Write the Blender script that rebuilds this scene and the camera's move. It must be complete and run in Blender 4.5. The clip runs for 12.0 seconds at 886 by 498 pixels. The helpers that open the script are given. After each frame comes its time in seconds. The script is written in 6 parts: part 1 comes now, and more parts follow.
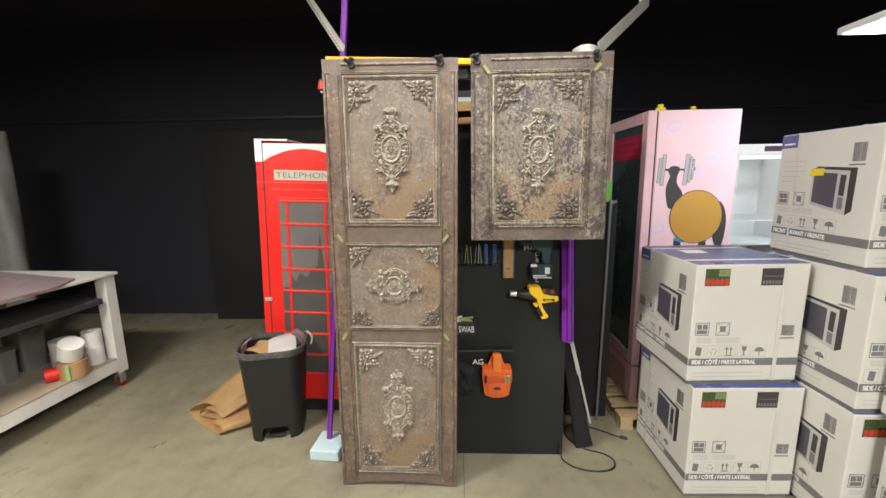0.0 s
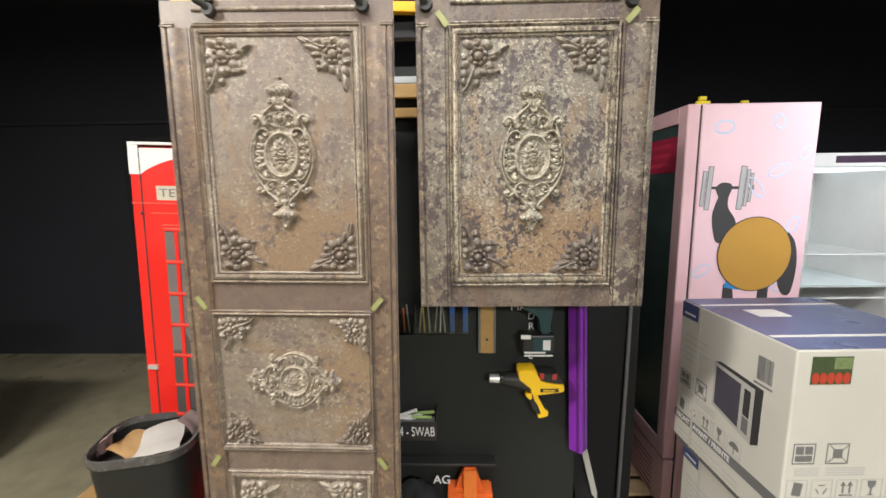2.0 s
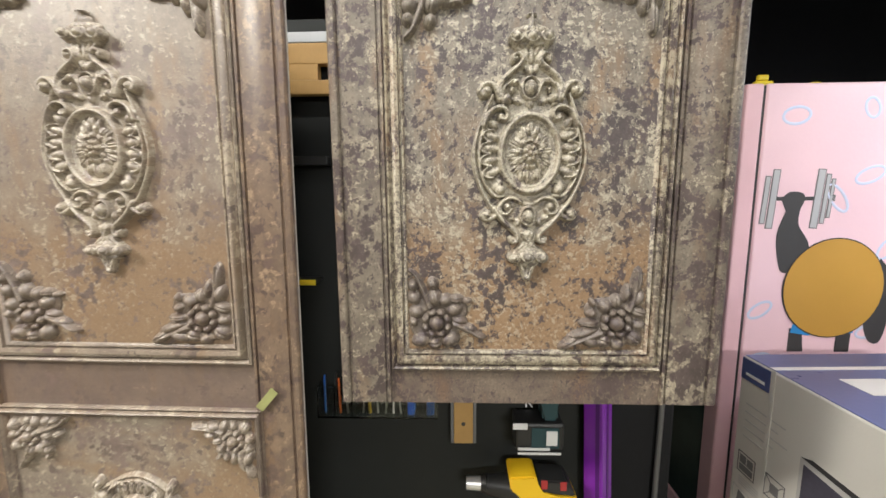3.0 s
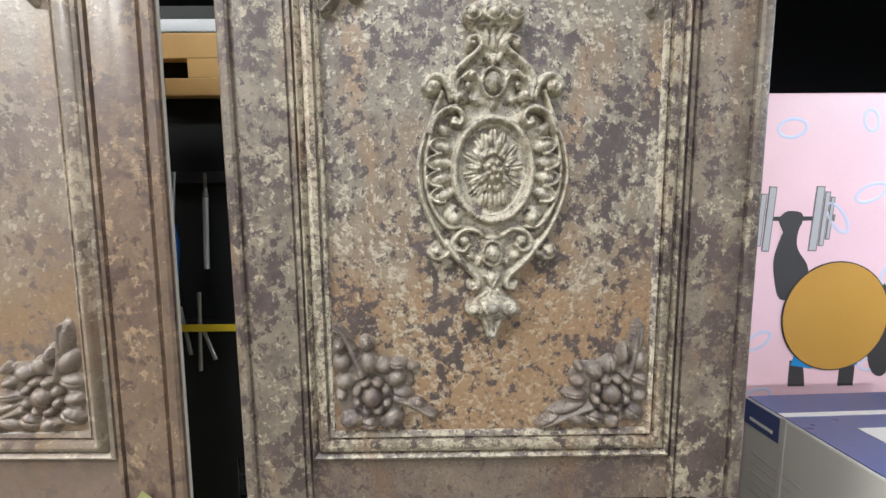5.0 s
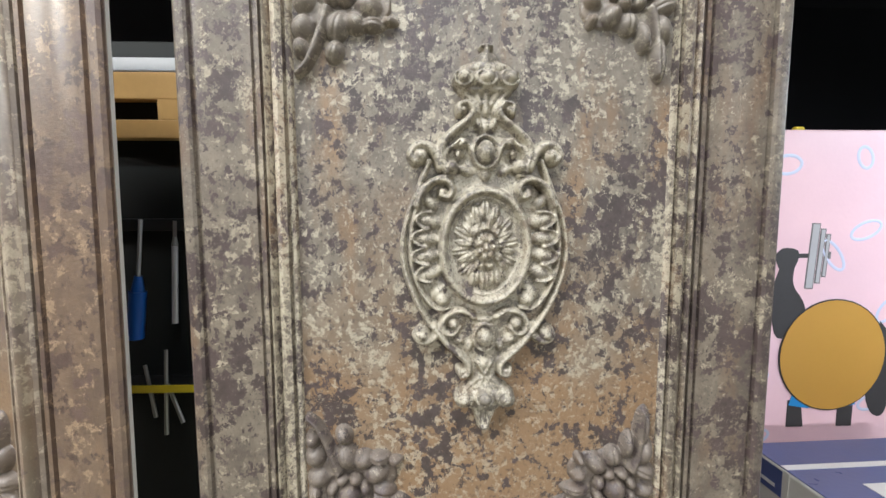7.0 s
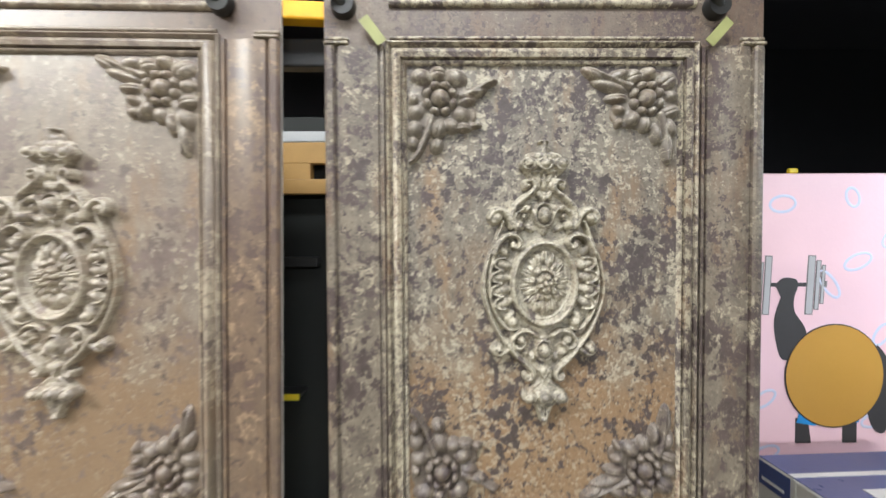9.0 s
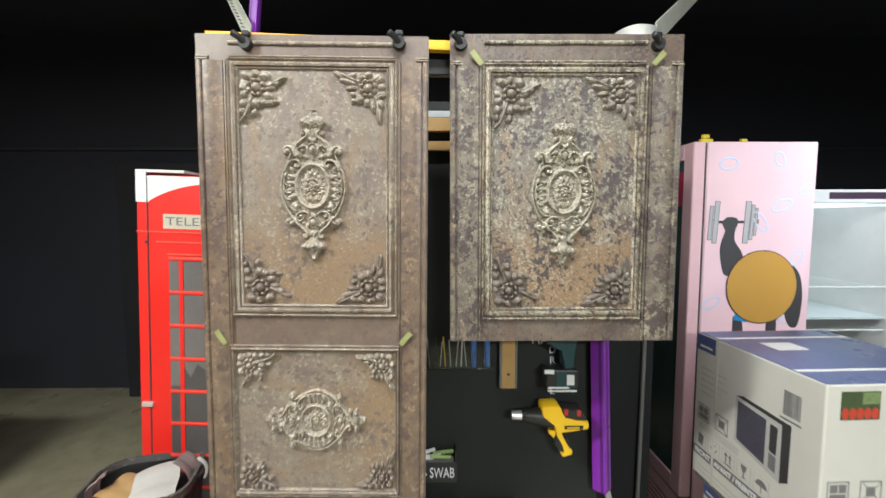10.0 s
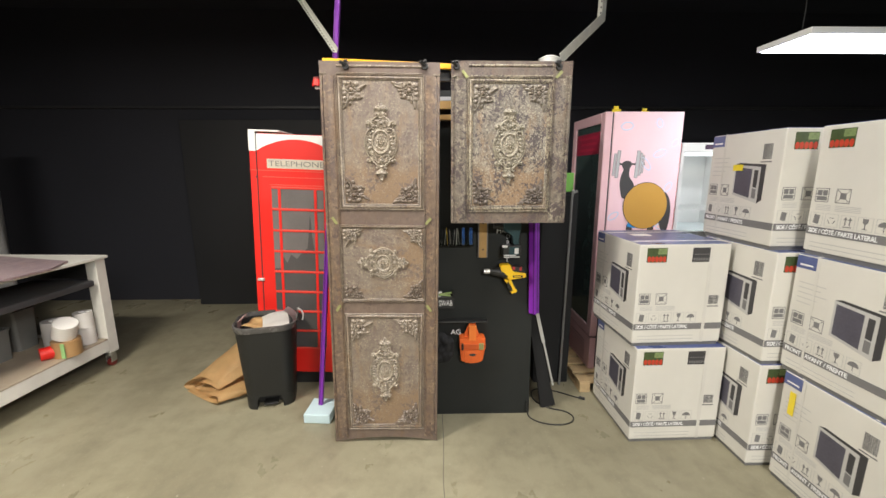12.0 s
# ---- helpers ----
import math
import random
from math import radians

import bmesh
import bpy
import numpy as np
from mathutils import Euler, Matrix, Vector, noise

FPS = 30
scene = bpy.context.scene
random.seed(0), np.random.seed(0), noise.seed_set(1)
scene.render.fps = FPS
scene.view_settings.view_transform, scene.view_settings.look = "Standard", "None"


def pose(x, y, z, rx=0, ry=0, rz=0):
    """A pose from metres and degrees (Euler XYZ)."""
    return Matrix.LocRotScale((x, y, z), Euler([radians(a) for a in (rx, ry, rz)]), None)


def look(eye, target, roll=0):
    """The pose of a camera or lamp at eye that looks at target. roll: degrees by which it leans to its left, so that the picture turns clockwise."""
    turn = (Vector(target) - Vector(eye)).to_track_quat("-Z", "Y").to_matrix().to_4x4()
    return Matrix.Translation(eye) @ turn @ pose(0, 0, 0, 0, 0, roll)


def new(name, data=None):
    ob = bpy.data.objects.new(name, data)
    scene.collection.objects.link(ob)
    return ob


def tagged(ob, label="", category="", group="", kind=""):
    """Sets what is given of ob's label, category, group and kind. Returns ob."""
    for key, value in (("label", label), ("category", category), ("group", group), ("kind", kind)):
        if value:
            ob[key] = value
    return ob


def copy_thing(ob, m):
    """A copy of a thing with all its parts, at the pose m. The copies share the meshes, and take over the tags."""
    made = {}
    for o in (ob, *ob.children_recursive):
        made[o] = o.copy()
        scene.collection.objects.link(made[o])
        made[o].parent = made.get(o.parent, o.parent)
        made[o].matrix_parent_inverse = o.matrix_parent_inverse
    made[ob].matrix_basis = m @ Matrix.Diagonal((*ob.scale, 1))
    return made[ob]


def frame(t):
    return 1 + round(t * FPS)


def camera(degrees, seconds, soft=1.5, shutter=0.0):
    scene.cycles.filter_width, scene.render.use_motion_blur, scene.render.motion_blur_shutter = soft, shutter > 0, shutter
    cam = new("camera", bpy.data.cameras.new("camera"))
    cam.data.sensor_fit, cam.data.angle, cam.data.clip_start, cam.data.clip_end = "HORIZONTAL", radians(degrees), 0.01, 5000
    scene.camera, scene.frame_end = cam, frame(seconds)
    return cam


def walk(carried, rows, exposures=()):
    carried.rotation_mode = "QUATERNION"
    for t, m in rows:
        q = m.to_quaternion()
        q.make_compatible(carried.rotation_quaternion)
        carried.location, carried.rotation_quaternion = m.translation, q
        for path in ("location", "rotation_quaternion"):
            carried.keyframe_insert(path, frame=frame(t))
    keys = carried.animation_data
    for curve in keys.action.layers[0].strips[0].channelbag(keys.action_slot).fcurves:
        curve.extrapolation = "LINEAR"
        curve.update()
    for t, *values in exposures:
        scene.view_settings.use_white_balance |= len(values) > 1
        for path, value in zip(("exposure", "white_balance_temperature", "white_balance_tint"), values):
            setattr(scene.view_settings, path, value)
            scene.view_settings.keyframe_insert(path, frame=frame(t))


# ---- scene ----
cam = camera(95.8, 12.0, shutter=0.25)
PATH = [
    (0, (0.131, 0.085, 1.576), (0.047, 2.053, 1.231), -0.9),
    (0.5, (0.126, 0.233, 1.576), (0.047, 2.204, 1.247), -0.8),
    (1, (0.101, 0.407, 1.605), (0.033, 2.381, 1.292), -0.7),
    (1.5, (0.164, 0.587, 1.609), (0.1, 2.564, 1.317), -0.7),
    (2, (0.279, 0.846, 1.613), (0.221, 2.824, 1.323), -0.7),
    (2.5, (0.334, 1.094, 1.613), (0.296, 3.074, 1.336), -0.6),
    (3, (0.376, 1.304, 1.639), (0.305, 3.283, 1.357), -0.5),
    (3.2, (0.389, 1.342, 1.646), (0.323, 3.321, 1.359), -0.6),
    (5, (0.424, 1.467, 1.657), (0.441, 3.455, 1.437), -0.5),
    (5.5, (0.429, 1.49, 1.654), (0.459, 3.479, 1.452), -0.5),
    (6, (0.429, 1.505, 1.667), (0.469, 3.494, 1.466), -0.2),
    (6.5, (0.432, 1.517, 1.698), (0.488, 3.507, 1.506), -0.2),
    (7, (0.429, 1.518, 1.727), (0.492, 3.509, 1.553), -0.1),
    (7.2, (0.429, 1.515, 1.74), (0.492, 3.507, 1.579), -0.0),
    (8.8, (0.381, 1.440, 1.768), (0.414, 3.439, 1.742), -0.2),
    (9, (0.338, 1.371, 1.755), (0.365, 3.37, 1.708), -0.3),
    (9.5, (0.201, 1.146, 1.694), (0.224, 3.145, 1.611), -0.1),
    (10, (0.157, 0.858, 1.624), (0.173, 2.852, 1.475), -0.1),
    (10.5, (0.13, 0.542, 1.578), (0.145, 2.529, 1.352), -0.1),
    (11, (0.067, 0.214, 1.561), (0.09, 2.194, 1.278), -0.1),
    (11.5, (0.061, -0.03, 1.57), (0.098, 1.939, 1.225), -0.1),
    (12, (0.095, -0.189, 1.568), (0.139, 1.773, 1.183), -0.1),
]
walk(cam, [(t, look(eye, target, roll)) for t, eye, target, roll in PATH],
     [(0, 0.05, 6350, 10), (1.0, 0.05, 6250, 8), (2.5, 0, 6400, 10), (4.8, -0.05, 5900, 9), (7.2, -0.05, 5900, 9), (9.2, 0.0, 5950, 7), (10.5, 0.1, 5950, 3), (11.2, 0.12, 6150, 7), (12, 0.1, 6450, 10)])

# ---- world and exposure ----
world = bpy.data.worlds.new("world")
scene.world = world
world.use_nodes = True
world.node_tree.nodes["Background"].inputs[0].default_value = (0.5, 0.6, 0.8, 1)
world.node_tree.nodes["Background"].inputs[1].default_value = 0.02
scene.view_settings.exposure = 0.0


# ---- builders ----
def bm_new():
    return bmesh.new()


def add_box(bm, x0, x1, y0, y1, z0, z1, bevel=0.0, seg=2):
    made = bmesh.ops.create_cube(bm, size=1.0)["verts"]
    for v in made:
        v.co = Vector(((x0 + x1) / 2 + v.co.x * (x1 - x0), (y0 + y1) / 2 + v.co.y * (y1 - y0), (z0 + z1) / 2 + v.co.z * (z1 - z0)))
    if bevel:
        edges = list({e for v in made for e in v.link_edges})
        bmesh.ops.bevel(bm, geom=edges, offset=bevel, segments=seg, affect="EDGES", profile=0.5)
    return made


def add_cyl(bm, p0, p1, r0, r1=None, n=20, caps=True):
    r1 = r0 if r1 is None else r1
    p0, p1 = Vector(p0), Vector(p1)
    m = Matrix.Translation((p0 + p1) / 2) @ (p1 - p0).to_track_quat("Z", "Y").to_matrix().to_4x4()
    return bmesh.ops.create_cone(bm, cap_ends=caps, segments=n, radius1=r0, radius2=r1, depth=(p1 - p0).length, matrix=m)["verts"]


def add_blob(bm, x, z, rx, rz, h, rot=0.0, y=0.0, u=14, v=8):
    """A raised oval dome on a sheet in the x-z plane, standing out towards -y."""
    m = Matrix.Translation((x, y, z)) @ Matrix.Rotation(-rot, 4, "Y") @ Matrix.Diagonal((rx, h, rz, 1))
    bmesh.ops.create_uvsphere(bm, u_segments=u, v_segments=v, radius=1.0, matrix=m)


def add_tube3(bm, pts, r, n=8, flat=1.0, closed=False):
    """A round rope along points in space; r is one radius or a list of them."""
    pts = [Vector(p) for p in pts]
    k = len(pts)
    rs = r if isinstance(r, (list, tuple)) else [r] * k
    rings = []
    for i in range(k):
        a = pts[(i - 1) % k] if (closed or i > 0) else pts[i]
        b = pts[(i + 1) % k] if (closed or i < k - 1) else pts[i]
        d = (b - a).normalized()
        side = d.cross(Vector((0, 1, 0)))
        if side.length < 0.05:
            side = d.cross(Vector((0, 0, 1)))
        side.normalize()
        up = side.cross(d).normalized()
        rings.append([bm.verts.new(pts[i] + side * math.cos(q) * rs[i] + up * math.sin(q) * rs[i] * flat)
                      for q in [2 * math.pi * j / n for j in range(n)]])
    last = k if closed else k - 1
    for i in range(last):
        ra, rb = rings[i], rings[(i + 1) % k]
        for j in range(n):
            bm.faces.new((ra[j], ra[(j + 1) % n], rb[(j + 1) % n], rb[j]))
    if not closed:
        bm.faces.new(rings[0][::-1])
        bm.faces.new(rings[-1])


def smooth_path(pts, per=6):
    """Points rounded with a Catmull-Rom curve."""
    out = []
    p = [pts[0]] + list(pts) + [pts[-1]]
    for i in range(1, len(p) - 2):
        for j in range(per):
            t = j / per
            out.append(tuple(0.5 * (2 * b + (c - a) * t + (2 * a - 5 * b + 4 * c - d) * t * t + (3 * b - a - 3 * c + d) * t ** 3)
                             for a, b, c, d in zip(p[i - 1], p[i], p[i + 1], p[i + 2])))
    out.append(tuple(pts[-1]))
    return out


def add_plate(bm, x0, x1, z0, z1, y, t=0.0012):
    """A thin print lying on a face that looks to -y."""
    add_box(bm, x0, x1, y - t, y, z0, z1)


def add_poly(bm, pts, y, t=0.0012):
    """A thin flat outline (x, z) standing out from y by t."""
    front = [bm.verts.new((x, y - t, z)) for x, z in pts]
    back = [bm.verts.new((x, y, z)) for x, z in pts]
    bm.faces.new(front)
    k = len(pts)
    for i in range(k):
        bm.faces.new((front[i], back[i], back[(i + 1) % k], front[(i + 1) % k]))


def smooth(ob, degrees=40):
    ob.data.shade_smooth()
    ob.data.set_sharp_from_angle(angle=radians(degrees))
    return ob


def part(name, bm, material, parent=None, label="", at=None, soft=None):
    me = bpy.data.meshes.new(name)
    bmesh.ops.recalc_face_normals(bm, faces=bm.faces)
    bm.to_mesh(me)
    bm.free()
    me.materials.append(material)
    ob = new(name, me)
    if parent is not None:
        ob.parent = parent
    if at is not None:
        ob.matrix_basis = at
    if label:
        ob["label"] = label
    if soft:
        smooth(ob, soft)
    return ob


def share(ob, parent, m):
    """One more alike part on the same mesh."""
    o = ob.copy()
    scene.collection.objects.link(o)
    o.parent = parent
    o.matrix_basis = m
    for c in ob.children:
        share(c, o, c.matrix_basis.copy())
    return o


def thing(name, m, label, category, group="", kind=""):
    ob = new(name)
    ob.empty_display_size = 0.05
    ob.matrix_basis = m
    return tagged(ob, label, category, group, kind)


def lettering(name, text, size, material, parent, m, width=None, label="", bold=0.0):
    """Raised letters in the built-in font, reading along x, standing up along z, looking to -y."""
    cu = bpy.data.curves.new("letters", "FONT")
    cu.body, cu.size, cu.extrude, cu.align_x, cu.align_y, cu.offset = text, size, 0.0004, "CENTER", "CENTER", bold
    tmp = new("letters", cu)
    deps = bpy.context.evaluated_depsgraph_get()
    me = bpy.data.meshes.new_from_object(tmp.evaluated_get(deps))
    bpy.data.objects.remove(tmp)
    bpy.data.curves.remove(cu)
    if width:
        xs = [v.co.x for v in me.vertices]
        k = width / (max(xs) - min(xs))
        for v in me.vertices:
            v.co.x *= k
    me.materials.clear()
    me.materials.append(material)
    ob = new(name, me)
    ob.parent = parent
    ob.matrix_basis = m @ pose(0, 0, 0, 90, 0, 0)
    if label:
        ob["label"] = label
    return ob


# ---- materials ----
def nodes_of(name):
    m = bpy.data.materials.new(name)
    m.use_nodes = True
    nt = m.node_tree
    return m, nt, nt.nodes["Principled BSDF"]


def tex_noise(nt, scale, detail=4.0, rough=0.55, stretch=None):
    co = nt.nodes.new("ShaderNodeTexCoord")
    out = co.outputs["Object"]
    if stretch:
        mp = nt.nodes.new("ShaderNodeMapping")
        mp.inputs["Scale"].default_value = stretch
        nt.links.new(out, mp.inputs["Vector"])
        out = mp.outputs["Vector"]
    n = nt.nodes.new("ShaderNodeTexNoise")
    n.inputs["Scale"].default_value = scale
    n.inputs["Detail"].default_value = detail
    n.inputs["Roughness"].default_value = rough
    nt.links.new(out, n.inputs["Vector"])
    return n.outputs["Fac"]


def ramp(nt, fac, stops):
    r = nt.nodes.new("ShaderNodeValToRGB")
    nt.links.new(fac, r.inputs["Fac"])
    el = r.color_ramp.elements
    while len(el) < len(stops):
        el.new(0.5)
    for e, (p, c) in zip(el, stops):
        e.position = p
        e.color = (c, c, c, 1) if isinstance(c, (int, float)) else (*c, 1)
    return r.outputs["Color"]


def mix(nt, fac, a, b, mode="MIX"):
    n = nt.nodes.new("ShaderNodeMix")
    n.data_type, n.blend_type = "RGBA", mode
    for sock, val in ((n.inputs["Factor"], fac), (n.inputs["A"], a), (n.inputs["B"], b)):
        if isinstance(val, (int, float)):
            sock.default_value = val
        elif isinstance(val, tuple):
            sock.default_value = (*val, 1)
        else:
            nt.links.new(val, sock)
    return n.outputs["Result"]


def bump(nt, bsdf, height, strength, dist=0.01):
    b = nt.nodes.new("ShaderNodeBump")
    b.inputs["Strength"].default_value = strength
    b.inputs["Distance"].default_value = dist
    nt.links.new(height, b.inputs["Height"])
    nt.links.new(b.outputs["Normal"], bsdf.inputs["Normal"])


def plain(name, colour, rough=0.5, metal=0.0, vary=0.12, scale=6.0, grain=90.0, relief=0.08, coat=0.0):
    """A painted, moulded or metal surface: large uneven patches, fine grain, small relief."""
    m, nt, b = nodes_of(name)
    big, fine = tex_noise(nt, scale, 5), tex_noise(nt, grain, 3)
    lo, hi = tuple(c * (1 - vary) for c in colour), tuple(min(1, c * (1 + vary * 0.6)) for c in colour)
    col = mix(nt, ramp(nt, big, [(0.3, 0.0), (0.7, 1.0)]), lo, hi)
    col = mix(nt, vary * 1.2, col, mix(nt, fine, tuple(c * 0.7 for c in colour), tuple(min(1, c * 1.15) for c in colour)))
    nt.links.new(col, b.inputs["Base Color"])
    nt.links.new(ramp(nt, big, [(0.25, max(0.03, rough - 0.08)), (0.75, min(1, rough + 0.08))]), b.inputs["Roughness"])
    b.inputs["Metallic"].default_value = metal
    b.inputs["Coat Weight"].default_value = coat
    if relief:
        bump(nt, b, fine, relief, 0.004)
    return m


def patina(name, cream, dark, rust, flecks=0.33, chips=0.22, gloss=0.42, pool=False, size=1.0, specks=0.7, coat=0.15):
    """Old painted tin: grey-brown ground, khaki flakes and dark purple chips with crisp edges (flecks, chips: their share); pool: a rust stain low in the field."""
    m, nt, b = nodes_of(name)
    flake = tex_noise(nt, 118 * size, 14, 0.74)
    chip = tex_noise(nt, 84 * size, 14, 0.74, (1.0, 1.0, 0.9))
    patch = tex_noise(nt, 7.5, 4, 0.55)
    patch2 = tex_noise(nt, 11.0, 4, 0.6, (1.1, 1.1, 0.8))
    fine = tex_noise(nt, 420, 4, 0.65)
    mid = tex_noise(nt, 20, 9, 0.68)
    streak = tex_noise(nt, 8, 7, 0.62, (2.2, 2.2, 0.6))
    a = tuple(c * 0.46 + d * 0.54 for c, d in zip(cream, dark))
    c2 = tuple(c * 0.20 + d * 0.80 for c, d in zip(cream, dark))
    base = mix(nt, ramp(nt, mid, [(0.38, 0.0), (0.60, 1.0)]), a, c2)
    stain = ramp(nt, streak, [(0.48, 0.0), (0.70, 0.65)])

    def level(src, by, weight):
        n = nt.nodes.new("ShaderNodeMath")
        n.operation = "MULTIPLY_ADD"
        nt.links.new(by, n.inputs[0])
        n.inputs[1].default_value = weight
        nt.links.new(src, n.inputs[2])
        return n.outputs[0]
    if pool:
        co = nt.nodes.new("ShaderNodeTexCoord")
        mp = nt.nodes.new("ShaderNodeMapping")
        mp.inputs["Location"].default_value = (0, 0, 0.25)
        mp.inputs["Scale"].default_value = (1.0, 0.0, 1.0)
        nt.links.new(co.outputs["Object"], mp.inputs["Vector"])
        ln = nt.nodes.new("ShaderNodeVectorMath")
        ln.operation = "LENGTH"
        nt.links.new(mp.outputs["Vector"], ln.inputs[0])
        low = ramp(nt, level(ln.outputs["Value"], patch, 0.5), [(0.32, 0.95), (0.58, 0.0)])
        stain = mix(nt, 1.0, stain, low, "LIGHTEN")
    base = mix(nt, ramp(nt, level(stain, mid, 0.5), [(0.35, 0.0), (1.15, 0.75)]), base, rust)
    k = 0.75 + (0.5 - flecks) * 0.30
    khaki = mix(nt, ramp(nt, fine, [(0.40, 0.0), (0.60, 1.0)]), cream, tuple(c * 0.78 for c in cream))
    khaki = mix(nt, ramp(nt, stain, [(0.2, 0.0), (0.9, 0.40)]), khaki, rust)
    base = mix(nt, ramp(nt, level(flake, patch, 0.36), [(k - 0.073, 0.0), (k - 0.064, 0.94)]), base, khaki)
    e = 0.80 + (0.5 - chips) * 0.33
    base = mix(nt, ramp(nt, level(chip, patch2, 0.6), [(e - 0.003, 0.0), (e + 0.006, 0.94)]), base, mix(nt, ramp(nt, mid, [(0.4, 0.0), (0.6, 1.0)]), dark, tuple(c * 1.7 for c in dark)))
    speck = tex_noise(nt, 240 * size, 7, 0.7)
    base = mix(nt, ramp(nt, speck, [(0.575, 0.0), (0.60, specks)]), base, tuple(c * 0.9 for c in dark))
    base = mix(nt, ramp(nt, level(speck, patch, 0.25), [(0.50, specks * 0.8), (0.525, 0.0)]), base, cream)
    nt.links.new(base, b.inputs["Base Color"])
    nt.links.new(ramp(nt, flake, [(0.3, gloss - 0.06), (0.7, gloss + 0.12)]), b.inputs["Roughness"])
    b.inputs["Coat Weight"].default_value = coat
    b.inputs["Coat Roughness"].default_value = 0.35
    bump(nt, b, mix(nt, 0.4, flake, fine), 0.5, 0.003)
    return m


def concrete():
    m, nt, b = nodes_of("polished_concrete")
    big, mid, fine = tex_noise(nt, 0.9, 6, 0.6), tex_noise(nt, 7, 8, 0.65), tex_noise(nt, 120, 3)
    wide = tex_noise(nt, 2.2, 7, 0.65, (1.0, 0.55, 1.0))
    c = mix(nt, ramp(nt, big, [(0.3, 0.0), (0.7, 1.0)]), (0.21, 0.190, 0.128), (0.32, 0.295, 0.205))
    c = mix(nt, ramp(nt, mid, [(0.45, 0.0), (0.72, 0.6)]), c, (0.155, 0.138, 0.092))
    c = mix(nt, ramp(nt, fine, [(0.62, 0.0), (0.70, 0.35)]), c, (0.38, 0.36, 0.30))
    c = mix(nt, ramp(nt, wide, [(0.50, 0.0), (0.68, 0.45)]), c, (0.125, 0.112, 0.078))
    c = mix(nt, ramp(nt, tex_noise(nt, 38, 3), [(0.70, 0.0), (0.735, 0.5)]), c, (0.42, 0.40, 0.33))
    nt.links.new(c, b.inputs["Base Color"])
    nt.links.new(ramp(nt, wide, [(0.3, 0.22), (0.7, 0.46)]), b.inputs["Roughness"])
    bump(nt, b, mix(nt, 0.4, mid, fine), 0.06, 0.004)
    return m


def glow(name, colour, strength):
    m, nt, b = nodes_of(name)
    b.inputs["Base Color"].default_value = (0.9, 0.9, 0.9, 1)
    b.inputs["Emission Color"].default_value = (*colour, 1)
    b.inputs["Emission Strength"].default_value = strength
    return m


def glassy(name, tint=(0.9, 0.95, 0.95), rough=0.05):
    m, nt, b = nodes_of(name)
    b.inputs["Base Color"].default_value = (*tint, 1)
    b.inputs["Roughness"].default_value = rough
    b.inputs["Transmission Weight"].default_value = 1.0
    b.inputs["IOR"].default_value = 1.3
    return m


KHAKI, PLUM = (0.455, 0.405, 0.312), (0.042, 0.031, 0.032)
SKIN = {
    "field": patina("aged_tin", KHAKI, PLUM, (0.27, 0.160, 0.078), 0.34, 0.39, 0.42, True, 0.78, 0.5),
    "moulding": patina("aged_tin_moulding", (0.45, 0.395, 0.295), (0.050, 0.035, 0.034), (0.24, 0.145, 0.080), 0.50, 0.36, 0.42, size=0.8),
    "border": patina("aged_tin_border", (0.40, 0.345, 0.255), (0.050, 0.035, 0.034), (0.19, 0.105, 0.056), 0.24, 0.42, 0.44, size=0.8, specks=0.5),
    "rail": patina("aged_tin_rail", (0.31, 0.245, 0.180), (0.056, 0.039, 0.038), (0.165, 0.093, 0.055), 0.14, 0.34, 0.42, size=1.2),
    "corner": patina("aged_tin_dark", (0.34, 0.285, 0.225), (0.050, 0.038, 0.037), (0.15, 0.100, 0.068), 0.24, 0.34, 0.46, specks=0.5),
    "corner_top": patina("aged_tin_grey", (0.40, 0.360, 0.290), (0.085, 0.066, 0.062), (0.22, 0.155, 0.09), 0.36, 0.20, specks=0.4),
    "light": patina("aged_tin_cream", (0.49, 0.445, 0.350), (0.055, 0.043, 0.042), (0.31, 0.225, 0.14), 0.56, 0.16, specks=0.6),
}
# the tall panel's print is browner, smoother and less flaked
SKIN_WARM = {
    "field": patina("brown_tin", (0.41, 0.350, 0.265), (0.105, 0.077, 0.068), (0.24, 0.150, 0.080), 0.24, 0.33, 0.42, True, 0.75, 0.30, 0.7),
    "moulding": patina("brown_tin_moulding", (0.44, 0.365, 0.270), (0.098, 0.070, 0.060), (0.21, 0.130, 0.072), 0.28, 0.24, 0.42, size=0.7, specks=0.2, coat=0.7),
    "border": patina("brown_tin_border", (0.33, 0.232, 0.148), (0.072, 0.047, 0.039), (0.19, 0.105, 0.048), 0.24, 0.40, 0.42, size=0.7, specks=0.25, coat=0.7),
    "rail": patina("brown_tin_rail", (0.27, 0.198, 0.148), (0.094, 0.066, 0.057), (0.15, 0.090, 0.050), 0.14, 0.30, 0.42, size=0.7, specks=0.25, coat=0.7),
    "light": patina("brown_tin_cream", (0.46, 0.40, 0.31), (0.12, 0.09, 0.078), (0.31, 0.22, 0.135), 0.50, 0.08, specks=0.25, coat=0.7),
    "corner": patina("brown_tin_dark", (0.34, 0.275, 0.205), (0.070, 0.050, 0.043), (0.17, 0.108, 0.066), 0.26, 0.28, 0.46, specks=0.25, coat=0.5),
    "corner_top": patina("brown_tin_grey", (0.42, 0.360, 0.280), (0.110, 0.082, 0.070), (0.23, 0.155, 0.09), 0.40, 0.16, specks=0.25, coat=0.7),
}
BOARD_CORE = plain("white_board_core", (0.72, 0.70, 0.66), 0.7)
CONCRETE = concrete()
